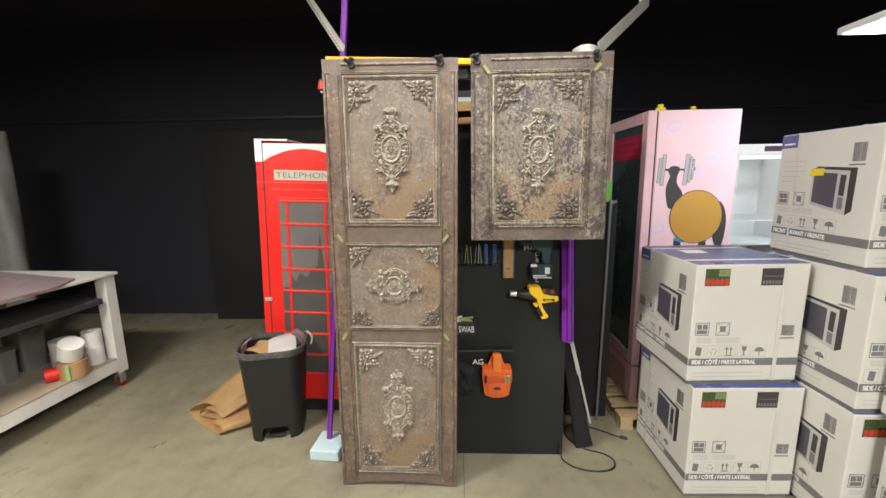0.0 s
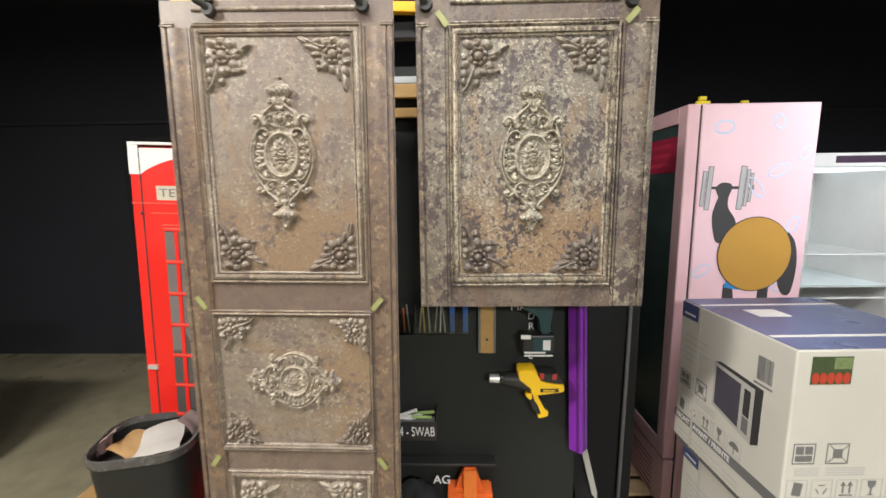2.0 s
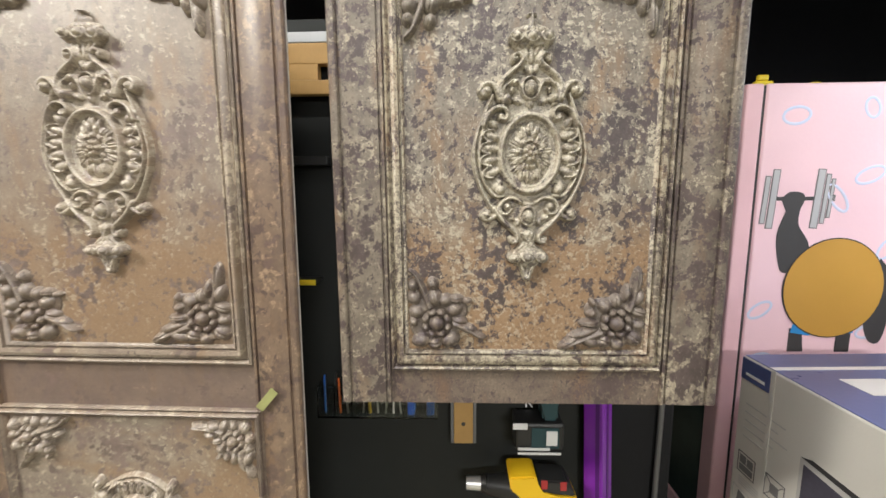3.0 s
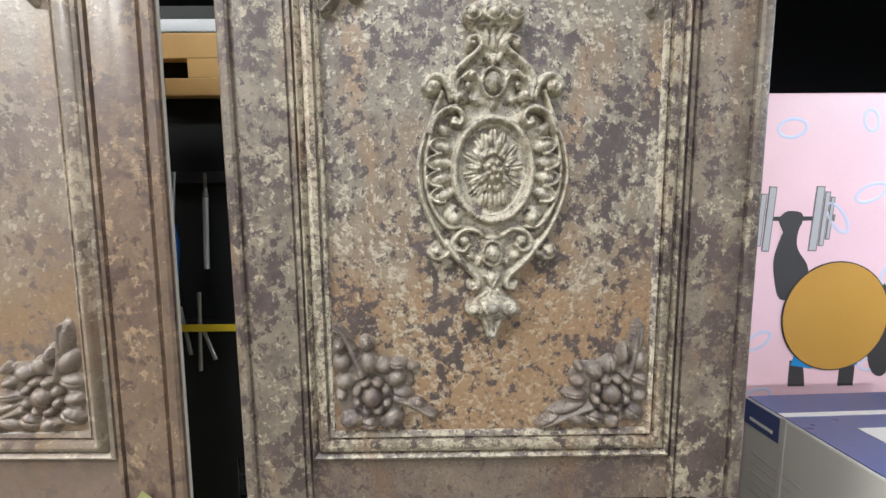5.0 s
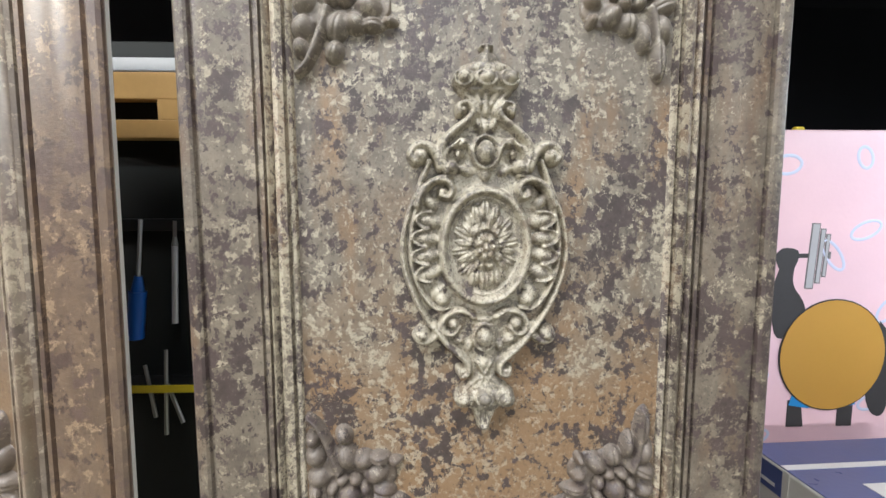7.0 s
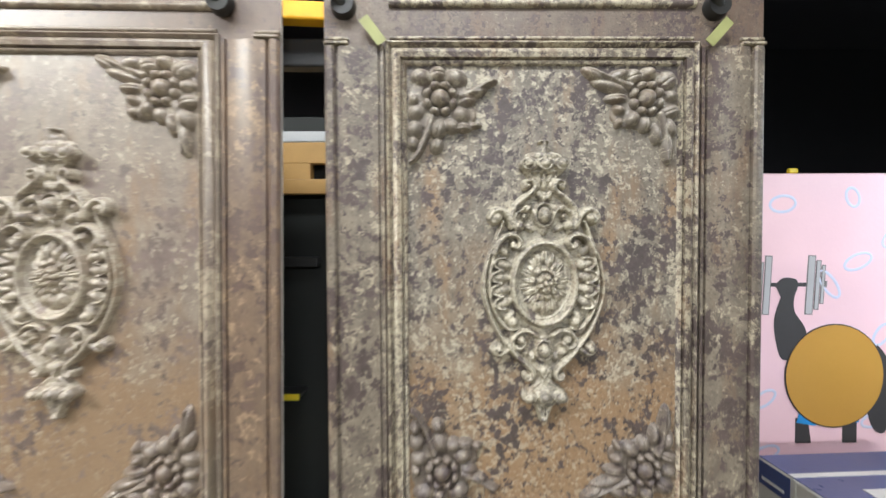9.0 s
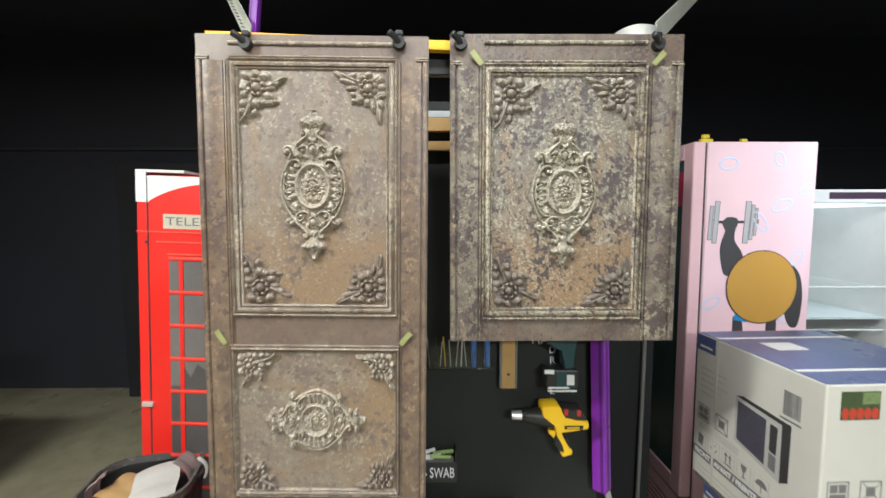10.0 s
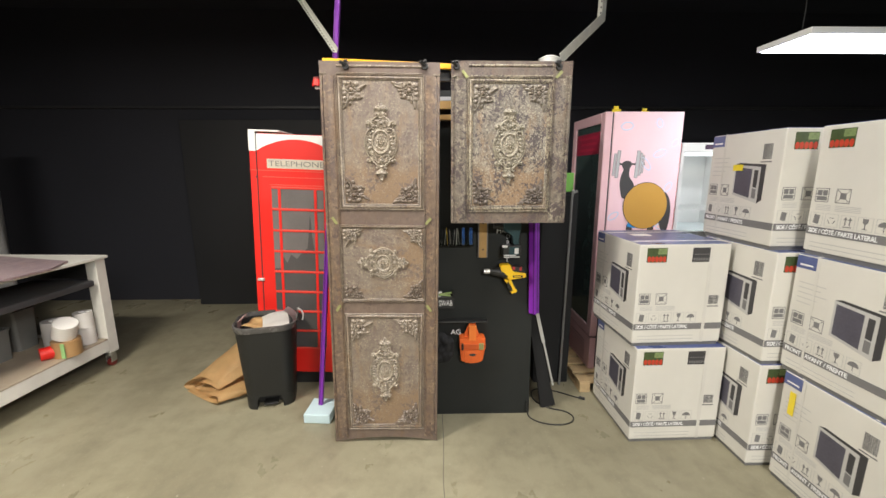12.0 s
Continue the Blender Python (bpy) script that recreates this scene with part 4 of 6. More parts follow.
def cordless_drill():
    t = thing("cordless_drill", pose(0.549, peg(1.11) - 0.05, 1.112), "teal and black cordless drill hanging on the board", "drill")
    b = bm_new()
    prof = [(-0.045, 0.105), (-0.045, 0.155), (0.03, 0.165), (0.06, 0.15), (0.062, 0.11), (0.045, 0.09), (0.05, 0.02), (0.015, 0.02), (0.012, 0.085)]
    add_poly(b, prof, 0.022, 0.048)
    bmesh.ops.bevel(b, geom=list(b.edges), offset=0.006, segments=2, affect="EDGES")
    part("body", b, TEAL, t, soft=40)
    b = bm_new()
    add_cyl(b, (-0.046, 0, 0.13), (-0.10, 0, 0.13), 0.02, 0.014, 18)
    part("chuck", b, BLACK_PLASTIC, t, soft=40)
    b = bm_new()
    add_box(b, -0.045, 0.062, -0.032, 0.032, -0.045, 0.019, 0.006)
    part("battery", b, BLACK_PLASTIC, t)
    b = bm_new()
    add_box(b, -0.01, 0.05, -0.034, -0.0325, -0.038, 0.010)
    part("label_plate", b, TEAL, t)
    for x0, x1, z0, z1 in ((-0.04, 0.03, -0.042, -0.036), (-0.04, 0.055, -0.052, -0.047), (0.022, 0.046, -0.03, 0.004), (-0.052, -0.02, 0.008, 0.022)):
        b = bm_new()
        add_box(b, x0, x1, -0.0365, -0.0345, z0, z1)
        part("label_bar", b, WHITE_INK, t)
    return t


cordless_drill()

# swab box
t = thing("swab_box", pose(0.137, peg(0.735) - 0.002, 0.738), "small open black box of swabs with white lettering", "storage box")
bm = bm_new()
add_box(bm, -0.075, 0.075, -0.052, -0.048, 0.0, 0.070, 0.001)
add_box(bm, -0.075, -0.071, -0.0479, 0.0, 0.0, 0.082)
add_box(bm, 0.071, 0.075, -0.0479, 0.0, 0.0, 0.105)
add_box(bm, -0.0709, 0.0709, -0.0479, 0.0, 0.0, 0.004)
part("box", bm, BLACK_PLASTIC, t)
for i, (x, y, rz, ry, mat) in enumerate(((-0.040, -0.030, 12, 14, PAPER), (-0.012, -0.024, -8, -8, PAPER), (0.020, -0.034, 6, 6, LIME_PACK), (-0.030, -0.012, 4, -18, PAPER), (0.032, -0.016, -10, -12, LIME_PACK))):
    bm = bm_new()
    add_box(bm, -0.036, 0.036, -0.004, 0.004, 0.0, 0.012, 0.003)
    part("swab_pack", bm, mat, t, "crumpled swab packet", pose(x, y, 0.068 + 0.003 * i, 10, ry, rz))
bm = bm_new()
add_box(bm, -0.066, 0.066, -0.046, -0.004, 0.0041, 0.066, 0.004)
part("filling", bm, plain_grey, t)
lettering("lettering", "94 - SWAB", 0.050, WHITE_INK, t, pose(-0.003, -0.0535, 0.033), width=0.140)


def tool_pouch():
    t = thing("tool_pouch", pose(0.327, peg(0.405) - 0.055, 0.405), "orange canvas tool pouch hanging by its strap", "tool pouch")
    b = bm_new()
    add_poly(b, [(-0.066, 0.0), (-0.03, 0.0), (-0.028, -0.012), (0.028, -0.012), (0.030, 0.0), (0.064, 0.0), (0.080, 0.10), (0.078, 0.155), (-0.078, 0.155), (-0.080, 0.10)], 0.045, 0.075)
    bmesh.ops.bevel(b, geom=list(b.edges), offset=0.006, segments=2, affect="EDGES")
    part("bag", b, ORANGE, t, soft=40)
    b = bm_new()
    add_poly(b, [(-0.055, 0.15), (-0.020, 0.235), (0.018, 0.235), (0.048, 0.15), (0.028, 0.15), (0.018, 0.17), (-0.020, 0.17), (-0.030, 0.15)], 0.02, 0.02)
    part("flap", b, ORANGE, t)
    b = bm_new()
    add_box(b, -0.024, 0.022, -0.034, -0.012, 0.14, 0.236, 0.003)
    part("strap", b, plain("bright_orange_webbing", (0.80, 0.20, 0.03), 0.6), t)
    b = bm_new()
    add_box(b, -0.079, 0.079, -0.040, -0.0305, 0.085, 0.118, 0.003)
    part("pocket_band", b, plain("dark_orange_canvas", (0.55, 0.09, 0.012), 0.7), t)
    b = bm_new()
    add_box(b, -0.050, 0.052, -0.038, -0.0305, 0.02, 0.078, 0.003)
    part("pocket", b, ORANGE, t)
    b = bm_new()
    add_blob(b, 0.0, 0.05, 0.022, 0.009, 0.002, y=-0.039)
    part("badge", b, INK, t, "dark oval badge")
    for x in (0.045, 0.060, -0.062):
        b = bm_new()
        add_cyl(b, (x, -0.040, 0.085), (x, -0.044, 0.125), 0.007, n=10)
        part("tool_grip", b, LIME_TAPE if x > 0 else BLACK_PLASTIC, t, "small pen-like tool in the pocket")
    return t


tool_pouch()

t = thing("black_bag", pose(0.13, peg(0.42) - 0.05, 0.42), "crumpled black fabric bag hanging on the board", "bag")
bm = bm_new()
rng = random.Random(4)
for i in range(16):
    x, z = rng.uniform(-0.07, 0.055), rng.uniform(0, 0.13)
    add_blob(bm, x, z, rng.uniform(0.025, 0.045), rng.uniform(0.03, 0.055), rng.uniform(0.03, 0.05), rng.uniform(-1, 1))
bag = part("bag", bm, BLACK_CLOTH, t, soft=80)
skinned = bag.modifiers.new("one_skin", "REMESH")
skinned.mode, skinned.voxel_size, skinned.use_smooth_shade = "VOXEL", 0.005, True
bm = bm_new()
add_box(bm, -0.10, 0.29, -0.004, 0.046, 0.225, 0.235, 0.002)
part("rail", bm, BLACK_PLASTIC, t)

t = thing("metal_strip", pose(0.875, 2.215, 0.012, 0, -14, 0), "thin grey aluminium strip leaning on the board", "metal strip")
bm = bm_new()
add_box(bm, 0.026, 0.047, -0.006, 0.006, 0.47, 0.75, 0.002)
add_box(bm, 0.032, 0.044, -0.005, 0.005, 0.16, 0.4699, 0.002)
part("strip", bm, plain("dull_aluminium", (0.46, 0.46, 0.44), 0.5, 0.3), t)
bm = bm_new()
add_poly(bm, [(-0.07, 0.0), (0.028, 0.0), (0.024, 0.72), (-0.01, 0.74)], 0.05, 0.03)
part("black_flap", bm, BLACK_CLOTH, t)

# cord on the floor
t = thing("power_cord", pose(0, 0, 0.006), "black power cord looped on the floor", "cord")
bm = bm_new()
add_tube3(bm, smooth_path([(0.690, 2.150, 0.10), (0.692, 2.145, 0.03), (0.705, 2.12, 0), (0.76, 2.065, 0), (0.86, 2.04, 0), (0.95, 2.06, 0), (0.985, 2.12, 0), (0.95, 2.18, 0), (0.86, 2.22, 0), (0.80, 2.28, 0), (0.775, 2.36, 0), (0.80, 2.44, 0), (0.87, 2.46, 0), (0.97, 2.42, 0), (1.06, 2.36, 0), (1.10, 2.335, 0)], 8), 0.0045, n=8)
part("cable", bm, BLACK_PLASTIC, t, soft=60)
bm = bm_new()
add_cyl(bm, (1.10, 2.335, 0.004), (1.135, 2.315, 0.004), 0.011, 0.009, 12)
part("plug", bm, BLACK_PLASTIC, t, soft=40)


# ---- red telephone-box fridge ----
def booth():
    t = thing("phone_box_fridge", pose(-1.152, 2.58, 0.0, 0, 2.1, 0), "tall fridge wrapped in a red telephone box print, leaning slightly", "fridge")
    W = 0.535
    b = bm_new()
    add_box(b, 0.004, W, 0.0, 0.60, 0.11, 1.815, 0.006)
    part("body", b, RED, t)
    b = bm_new()
    add_box(b, -0.046, 0.0, 0.004, 0.60, 0.115, 1.825, 0.006)
    part("door", b, RED, t, "narrow red door edge")
    b = bm_new()
    add_box(b, 0.02, W - 0.02, 0.03, 0.58, 0.0, 0.109)
    for v in b.verts:
        if v.co.z < 0.05:
            v.co.z = v.co.x * math.tan(radians(2.1))
    part("plinth", b, BLACK_PLASTIC, t, "black recessed plinth")
    arch = [(0.006 + (W - 0.012) * i / 24, 1.700 + 0.082 * (math.sin(math.pi * i / 24)) ** 0.8) for i in range(25)]
    b = bm_new()
    add_poly(b, [(0.006, 1.812), (0.006, 1.700)] + arch[1:-1] + [(W - 0.004, 1.700), (W - 0.004, 1.812)], 0.0)
    part("white_top", b, WHITE, t, "white corners above the red arch")
    b = bm_new()
    add_box(b, -0.0465, -0.001, 0.0022, 0.30, 1.70, 1.8255)
    add_box(b, -0.047, 0.16, 0.0, 0.3, 1.8256, 1.838, 0.003)
    part("door_cap", b, WHITE, t, "white door cap")
    b = bm_new()
    add_plate(b, 0.070, 0.465, 1.590, 1.652, 0.0)
    part("sign", b, CREAM, t, "cream sign strip")
    lettering("lettering", "TELEPHONE", 0.050, INK_GREY, t, pose(0.2675, -0.0025, 1.620), width=0.370)
    for z, x0, x1 in ((1.575, -0.046, W), (1.532, 0.04, W - 0.04), (1.480, 0.085, W - 0.085)):
        b = bm_new()
        if x0 < 0:
            add_plate(b, x0, -0.001, z - 0.003, z + 0.003, 0.004, 0.003)
            x0 = 0.005
        add_box(b, x0, x1, -0.004, 0.0, z - 0.003, z + 0.003)
        part("trim_line", b, RED_LIGHT, t)
    b = bm_new()
    add_plate(b, 0.092, 0.443, 0.300, 1.462, 0.0)
    part("window_print", b, PANE, t, "dark printed window panes")
    b = bm_new()
    add_box(b, 0.093, 0.442, -0.0016, -0.0013, 0.90, 1.461)
    part("upper_panes", b, PANE_GREY, t, "grey printed sky behind the panes")
    b = bm_new()
    sp = [(0.135, 0.86), (0.15, 0.99), (0.18, 0.94), (0.21, 1.0), (0.25, 0.97), (0.29, 1.02), (0.325, 1.05), (0.335, 1.14), (0.347, 1.29), (0.358, 1.14), (0.37, 1.05), (0.395, 0.98), (0.40, 0.86)]
    add_poly(b, sp, -0.0017, 0.0003)
    part("skyline_print", b, PANE, t)
    for i in range(9):
        b = bm_new()
        z = max(0.302, 1.462 - i * 0.1463)
        add_box(b, 0.090, 0.445, -0.006, -0.0021, z - 0.008, z + 0.008, 0.001)
        bar = part("glazing_bar", b, RED, t)
        b = bm_new()
        add_box(b, 0.094, 0.441, -0.0066, -0.0061, z - 0.001, z + 0.006)
        part("bar_edge", b, RED_LIGHT, bar, "paler printed edge")
    for x in (0.145, 0.388):
        b = bm_new()
        add_box(b, x - 0.009, x + 0.009, -0.0055, -0.0022, 0.312, 1.455, 0.001)
        part("glazing_bar", b, RED, t)
    b = bm_new()
    add_box(b, -0.030, 0.018, -0.012, 0.003, 0.805, 0.825, 0.002)
    part("lock", b, CHROME, t, "small metal lock")
    for z in (1.53,):
        b = bm_new()
        add_box(b, -0.006, 0.006, -0.006, 0.003, z - 0.006, z + 0.006, 0.001)
        part("hinge", b, INK, t)
    b = bm_new()
    add_box(b, -0.0009, 0.0032, 0.001, 0.4, 0.116, 1.82)
    part("door_seal", b, INK, t)
    return t


booth()

# ---- bin and paper ----
def bin_ring(b, z, w, d, r, n=8):
    pts = []
    for cx, cy, a0 in ((w / 2 - r, d / 2 - r, 0), (-w / 2 + r, d / 2 - r, 90), (-w / 2 + r, -d / 2 + r, 180), (w / 2 - r, -d / 2 + r, 270)):
        for i in range(n + 1):
            a = radians(a0 + 90 * i / n)
            pts.append(b.verts.new((cx + r * math.cos(a), cy + r * math.sin(a), z)))
    return pts


def loft(b, rings, cap_first=False, cap_last=False):
    for ra, rb in zip(rings, rings[1:]):
        k = len(ra)
        for j in range(k):
            b.faces.new((ra[j], ra[(j + 1) % k], rb[(j + 1) % k], rb[j]))
    if cap_first:
        b.faces.new(rings[0][::-1])
    if cap_last:
        b.faces.new(rings[-1])


t = thing("waste_bin", pose(-1.043, 2.41, 0.0, 0, 0, 14), "charcoal plastic waste bin, open and full of scraps", "waste bin")
bm = bm_new()
loft(bm, [bin_ring(bm, 0.088, 0.305, 0.272, 0.070), bin_ring(bm, 0.56, 0.374, 0.335, 0.10), bin_ring(bm, 0.56, 0.360, 0.322, 0.095), bin_ring(bm, 0.10, 0.292, 0.262, 0.065)], True, True)
part("bucket", bm, BIN_PLASTIC, t, soft=40)
bm = bm_new()
loft(bm, [bin_ring(bm, 0.548, 0.384, 0.342, 0.104), bin_ring(bm, 0.566, 0.394, 0.352, 0.107), bin_ring(bm, 0.586, 0.396, 0.354, 0.108), bin_ring(bm, 0.588, 0.376, 0.334, 0.100), bin_ring(bm, 0.548, 0.370, 0.325, 0.096)])
part("rim", bm, BAG, t, "rim covered by a shiny liner", soft=50)
bm = bm_new()
rings = []
for z, w, d in ((0.0, 0.300, 0.268), (0.052, 0.305, 0.272), (0.0879, 0.306, 0.273)):
    nw = 0.082 if z < 0.06 else 0.066
    ring = [(v.co.x, v.co.y) for v in bin_ring(bm, z, w, d, 0.065)]
    k = max(range(len(ring)), key=lambda q: (ring[q][1] < -d / 2 + 0.001, -ring[q][0]))
    ring = ring[:k + 1] + [(-nw, -d / 2), (-nw, -0.05), (nw, -0.05), (nw, -d / 2)] + ring[k + 1:]
    rings.append([(x, y, z) for x, y in ring])
bm.clear()
loft(bm, [[bm.verts.new(p) for p in ring] for ring in rings], True, True)
part("base", bm, BIN_PLASTIC, t, "base with an arched pedal recess")
bm = bm_new()
add_box(bm, -0.045, 0.045, -0.125, -0.05, 0.014, 0.028, 0.004)
part("pedal", bm, BLACK_PLASTIC, t)
bm = bm_new()
loft(bm, [bin_ring(bm, 0.5, 0.37, 0.31, 0.09), bin_ring(bm, 0.52, 0.2, 0.2, 0.08)], False, True)
part("liner", bm, BLACK_CLOTH, t)


MAUVE_CARD = plain("mauve_card", (0.46, 0.36, 0.36), 0.6, vary=0.12, scale=15)


def scrap(name, x, y, z, rx, ry, rz, w, d, mat, label):
    """A curled offcut lying in the bin."""
    t = thing(name, pose(x, y, z, rx, ry, rz), label, "paper scrap", "scraps in the bin")
    b = bm_new()
    g = [[b.verts.new((w * (i / 8 - 0.5), d * (j / 6 - 0.5), 0.03 * math.cos(2.4 * (i / 8 - 0.5)) + 0.006 * math.sin(j * 1.7))) for j in range(7)] for i in range(9)]
    for i in range(8):
        for j in range(6):
            b.faces.new((g[i][j], g[i + 1][j], g[i + 1][j + 1], g[i][j + 1]))
    bmesh.ops.solidify(b, geom=list(b.faces), thickness=0.003)
    part("sheet", b, mat, t, soft=60)
    return t


scrap("paper_scrap", -0.985, 2.375, 0.565, 15, -12, 20, 0.20, 0.18, PAPER, "curled white paper offcut in the bin")
scrap("card_scrap", -1.175, 2.365, 0.575, 0, -62, 10, 0.10, 0.09, MAUVE_CARD, "mauve card offcut in the bin")
scrap("card_scrap", -1.075, 2.365, 0.55, 10, 8, -20, 0.18, 0.13, KRAFT, "brown card offcut in the bin")
scrap("card_scrap", -0.915, 2.485, 0.575, 0, 55, 0, 0.12, 0.10, MAUVE_CARD, "mauve card offcut in the bin")
scrap("paper_scrap", -0.840, 2.445, 0.60, 0, 75, 10, 0.09, 0.02, PAPER, "thin white strip on the bin's rim")

t = thing("kraft_paper", pose(-1.50, 2.50, 0.0), "loosely folded sheets of brown kraft paper on the floor", "wrapping paper")


def fold(front, far, label=""):
    """A sheet bent between two curved edges, each a few (x, y, z) points."""
    b = bm_new()
    p, q = smooth_path([(x, y, z * 1.35) for x, y, z in front], 6), smooth_path(far, 6)
    rows = []
    for k in range(11):
        u = k / 10
        rows.append([b.verts.new((a[0] * (1 - u) + c[0] * u + 1.5, a[1] * (1 - u) + c[1] * u - 2.5,
                                  max(0.003, a[2] * (1 - u) + c[2] * u + 0.006 * math.sin(7 * u + 0.5 * i) * u)))
                     for i, (a, c) in enumerate(zip(p, q))])
    for ra, rb in zip(rows, rows[1:]):
        for i in range(len(p) - 1):
            b.faces.new((ra[i], ra[i + 1], rb[i + 1], rb[i]))
    bmesh.ops.solidify(b, geom=list(b.faces), thickness=0.003)
    return part("sheet", b, KRAFT, t, label, soft=70)


fold([(-1.42, 2.40, 0.012), (-1.55, 2.45, 0.008), (-1.74, 2.54, 0.006), (-1.70, 2.54, 0.045), (-1.57, 2.49, 0.085), (-1.45, 2.43, 0.075), (-1.42, 2.41, 0.04)],
     [(-1.24, 2.66, 0.03), (-1.36, 2.72, 0.02), (-1.56, 2.82, 0.02), (-1.55, 2.82, 0.15), (-1.45, 2.78, 0.25), (-1.32, 2.72, 0.27), (-1.22, 2.66, 0.22)])
fold([(-1.40, 2.40, 0.03), (-1.50, 2.44, 0.025), (-1.63, 2.49, 0.02), (-1.60, 2.48, 0.055), (-1.50, 2.44, 0.065), (-1.42, 2.40, 0.05)],
     [(-1.22, 2.55, 0.06), (-1.30, 2.60, 0.06), (-1.42, 2.66, 0.08), (-1.38, 2.66, 0.16), (-1.28, 2.60, 0.20), (-1.20, 2.54, 0.17)])
fold([(-1.70, 2.50, 0.004), (-1.55, 2.40, 0.006), (-1.40, 2.31, 0.012), (-1.37, 2.30, 0.030), (-1.39, 2.32, 0.044), (-1.50, 2.39, 0.030)],
     [(-1.50, 2.66, 0.006), (-1.36, 2.55, 0.010), (-1.22, 2.44, 0.02), (-1.19, 2.43, 0.06), (-1.21, 2.45, 0.08), (-1.32, 2.53, 0.07)])


# ---- work table ----
t = thing("work_table", pose(-2.50, 2.985, 0.0, 0, 0, -3), "white wooden work table with a lower shelf, on castors", "work table")
TW, TL, TH = 1.10, 2.3, 0.915
bm = bm_new()
add_box(bm, -TW, 0.0, -TL, 0.0, TH - 0.022, TH, 0.004)
part("tabletop", bm, WHITE_PAINT, t)
CASTOR = plain("dark_red_rubber", (0.20, 0.025, 0.022), 0.5)
LEGS = [(-0.10, -0.02), (-0.10, -TL + 0.02 + 0.09), (-TW + 0.02, -0.02), (-TW + 0.02, -TL + 0.11)]
for x, y in LEGS:
    bm = bm_new()
    add_box(bm, x, x + 0.085, y - 0.085, y, 0.125, TH - 0.0221, 0.004)
    part("leg", bm, WHITE_PAINT, t)
bm = bm_new()
add_box(bm, -0.098, -0.013, -TL + 0.11, -0.106, 0.150, 0.242, 0.004)
add_box(bm, -TW + 0.021, -TW + 0.10, -TL + 0.11, -0.106, 0.150, 0.242, 0.004)
add_box(bm, -TW + 0.11, -0.106, -0.10, -0.024, 0.150, 0.242, 0.004)
part("shelf_rail", bm, WHITE_PAINT, t)
bm = bm_new()
add_box(bm, -TW + 0.03, -0.012, -TL + 0.03, -0.11, 0.2421, 0.254, 0.003)
part("shelf", bm, plain("worn_beige_shelf", (0.40, 0.33, 0.25), 0.6, vary=0.2), t, "worn beige shelf board")
# dark strip drawn in place of the shade below the overhanging board
bm = bm_new()
add_box(bm, -0.50, -0.012, -TL + 0.1, -0.14, 0.70, 0.745, 0.01)
part("drawer_rail", bm, plain("dark_grey_shade", (0.05, 0.05, 0.055), 0.5), t, "dark strip standing in for the shade under the top")
bm = bm_new()
add_box(bm, -TW + 0.11, -0.106, -0.09, -0.03, 0.74, 0.86, 0.003)
part("apron", bm, BLACK_PLASTIC, t)
for x, y in LEGS:
    c = part("castor", bm_new(), CASTOR, t, at=pose(x + 0.045, y - 0.04, 0))
    cb = bm_new()
    add_cyl(cb, (-0.014, 0, 0.0335), (0.014, 0, 0.0335), 0.0335, n=20)
    cb.to_mesh(c.data)
    cb.free()
    smooth(c, 40)
    bm = bm_new()
    add_box(bm, -0.026, -0.018, -0.030, 0.024, 0.038, 0.100, 0.003)
    add_box(bm, 0.018, 0.026, -0.030, 0.024, 0.038, 0.100, 0.003)
    add_cyl(bm, (0, -0.002, 0.092), (0, -0.002, 0.1179), 0.033, 0.030, 18)
    add_box(bm, -0.034, 0.034, -0.034, 0.034, 0.1181, 0.125)
    part("castor_fork", bm, STEEL, c)

t = thing("printed_sheet", pose(-2.50, 2.985, 0.917, 0, 0, -3), "mottled mauve printed board lying on the table", "printed board")
bm = bm_new()
outline = [(-1.0, -2.25), (0.05, -2.2), (0.05, -0.50), (-0.05, -0.28), (-0.95, -0.08)]
loft(bm, [[bm.verts.new((x, y, z)) for x, y in outline] for z in (0.0, 0.012)], True, True)
part("board", bm, PRINT_PANEL, t)


def paper_roll(x, y, z, r, h, mat, label, tilt=(0, 0), core=True):
    t = thing("paper_roll", pose(x, y, z, tilt[0], tilt[1], 0), label, "paper roll", "rolls on the shelf")
    b = bm_new()
    k = 28
    rings = []
    for rr, zz in ((r, 0), (r, h), (r * 0.42, h), (r * 0.42, h * 0.6)) if core else ((r, 0), (r, h - 0.004), (r * 0.95, h)):
        rings.append([b.verts.new((rr * math.cos(2 * math.pi * i / k), rr * math.sin(2 * math.pi * i / k), zz)) for i in range(k)])
    loft(b, rings, True, True)
    part("roll", b, mat, t, soft=40)
    return t


SH = 0.2545
paper_roll(-2.615, 2.80, SH, 0.062, 0.13, PAPER, "white paper roll standing on the shelf")
paper_roll(-2.617, 2.803, SH + 0.131, 0.060, 0.12, PAPER, "white paper roll stacked on another roll")
paper_roll(-2.585, 2.60, SH, 0.085, 0.115, plain("brown_tape", (0.42, 0.25, 0.11), 0.4), "roll of brown packing tape with green tape")
paper_roll(-2.592, 2.60, SH + 0.146, 0.072, 0.115, PAPER, "white paper roll lying askew on the tape", (10, 24), False)
paper_roll(-2.80, 2.76, SH, 0.08, 0.20, PAPER, "white paper roll behind the tape")
t = thing("tape_strip", pose(-2.555, 2.60, SH), "light green masking tape band", "tape")
bm = bm_new()
add_box(bm, 0.0, 0.026, -0.085, -0.079, 0.004, 0.112)
part("strip", bm, plain("mint_tape", (0.30, 0.55, 0.22), 0.55), t)
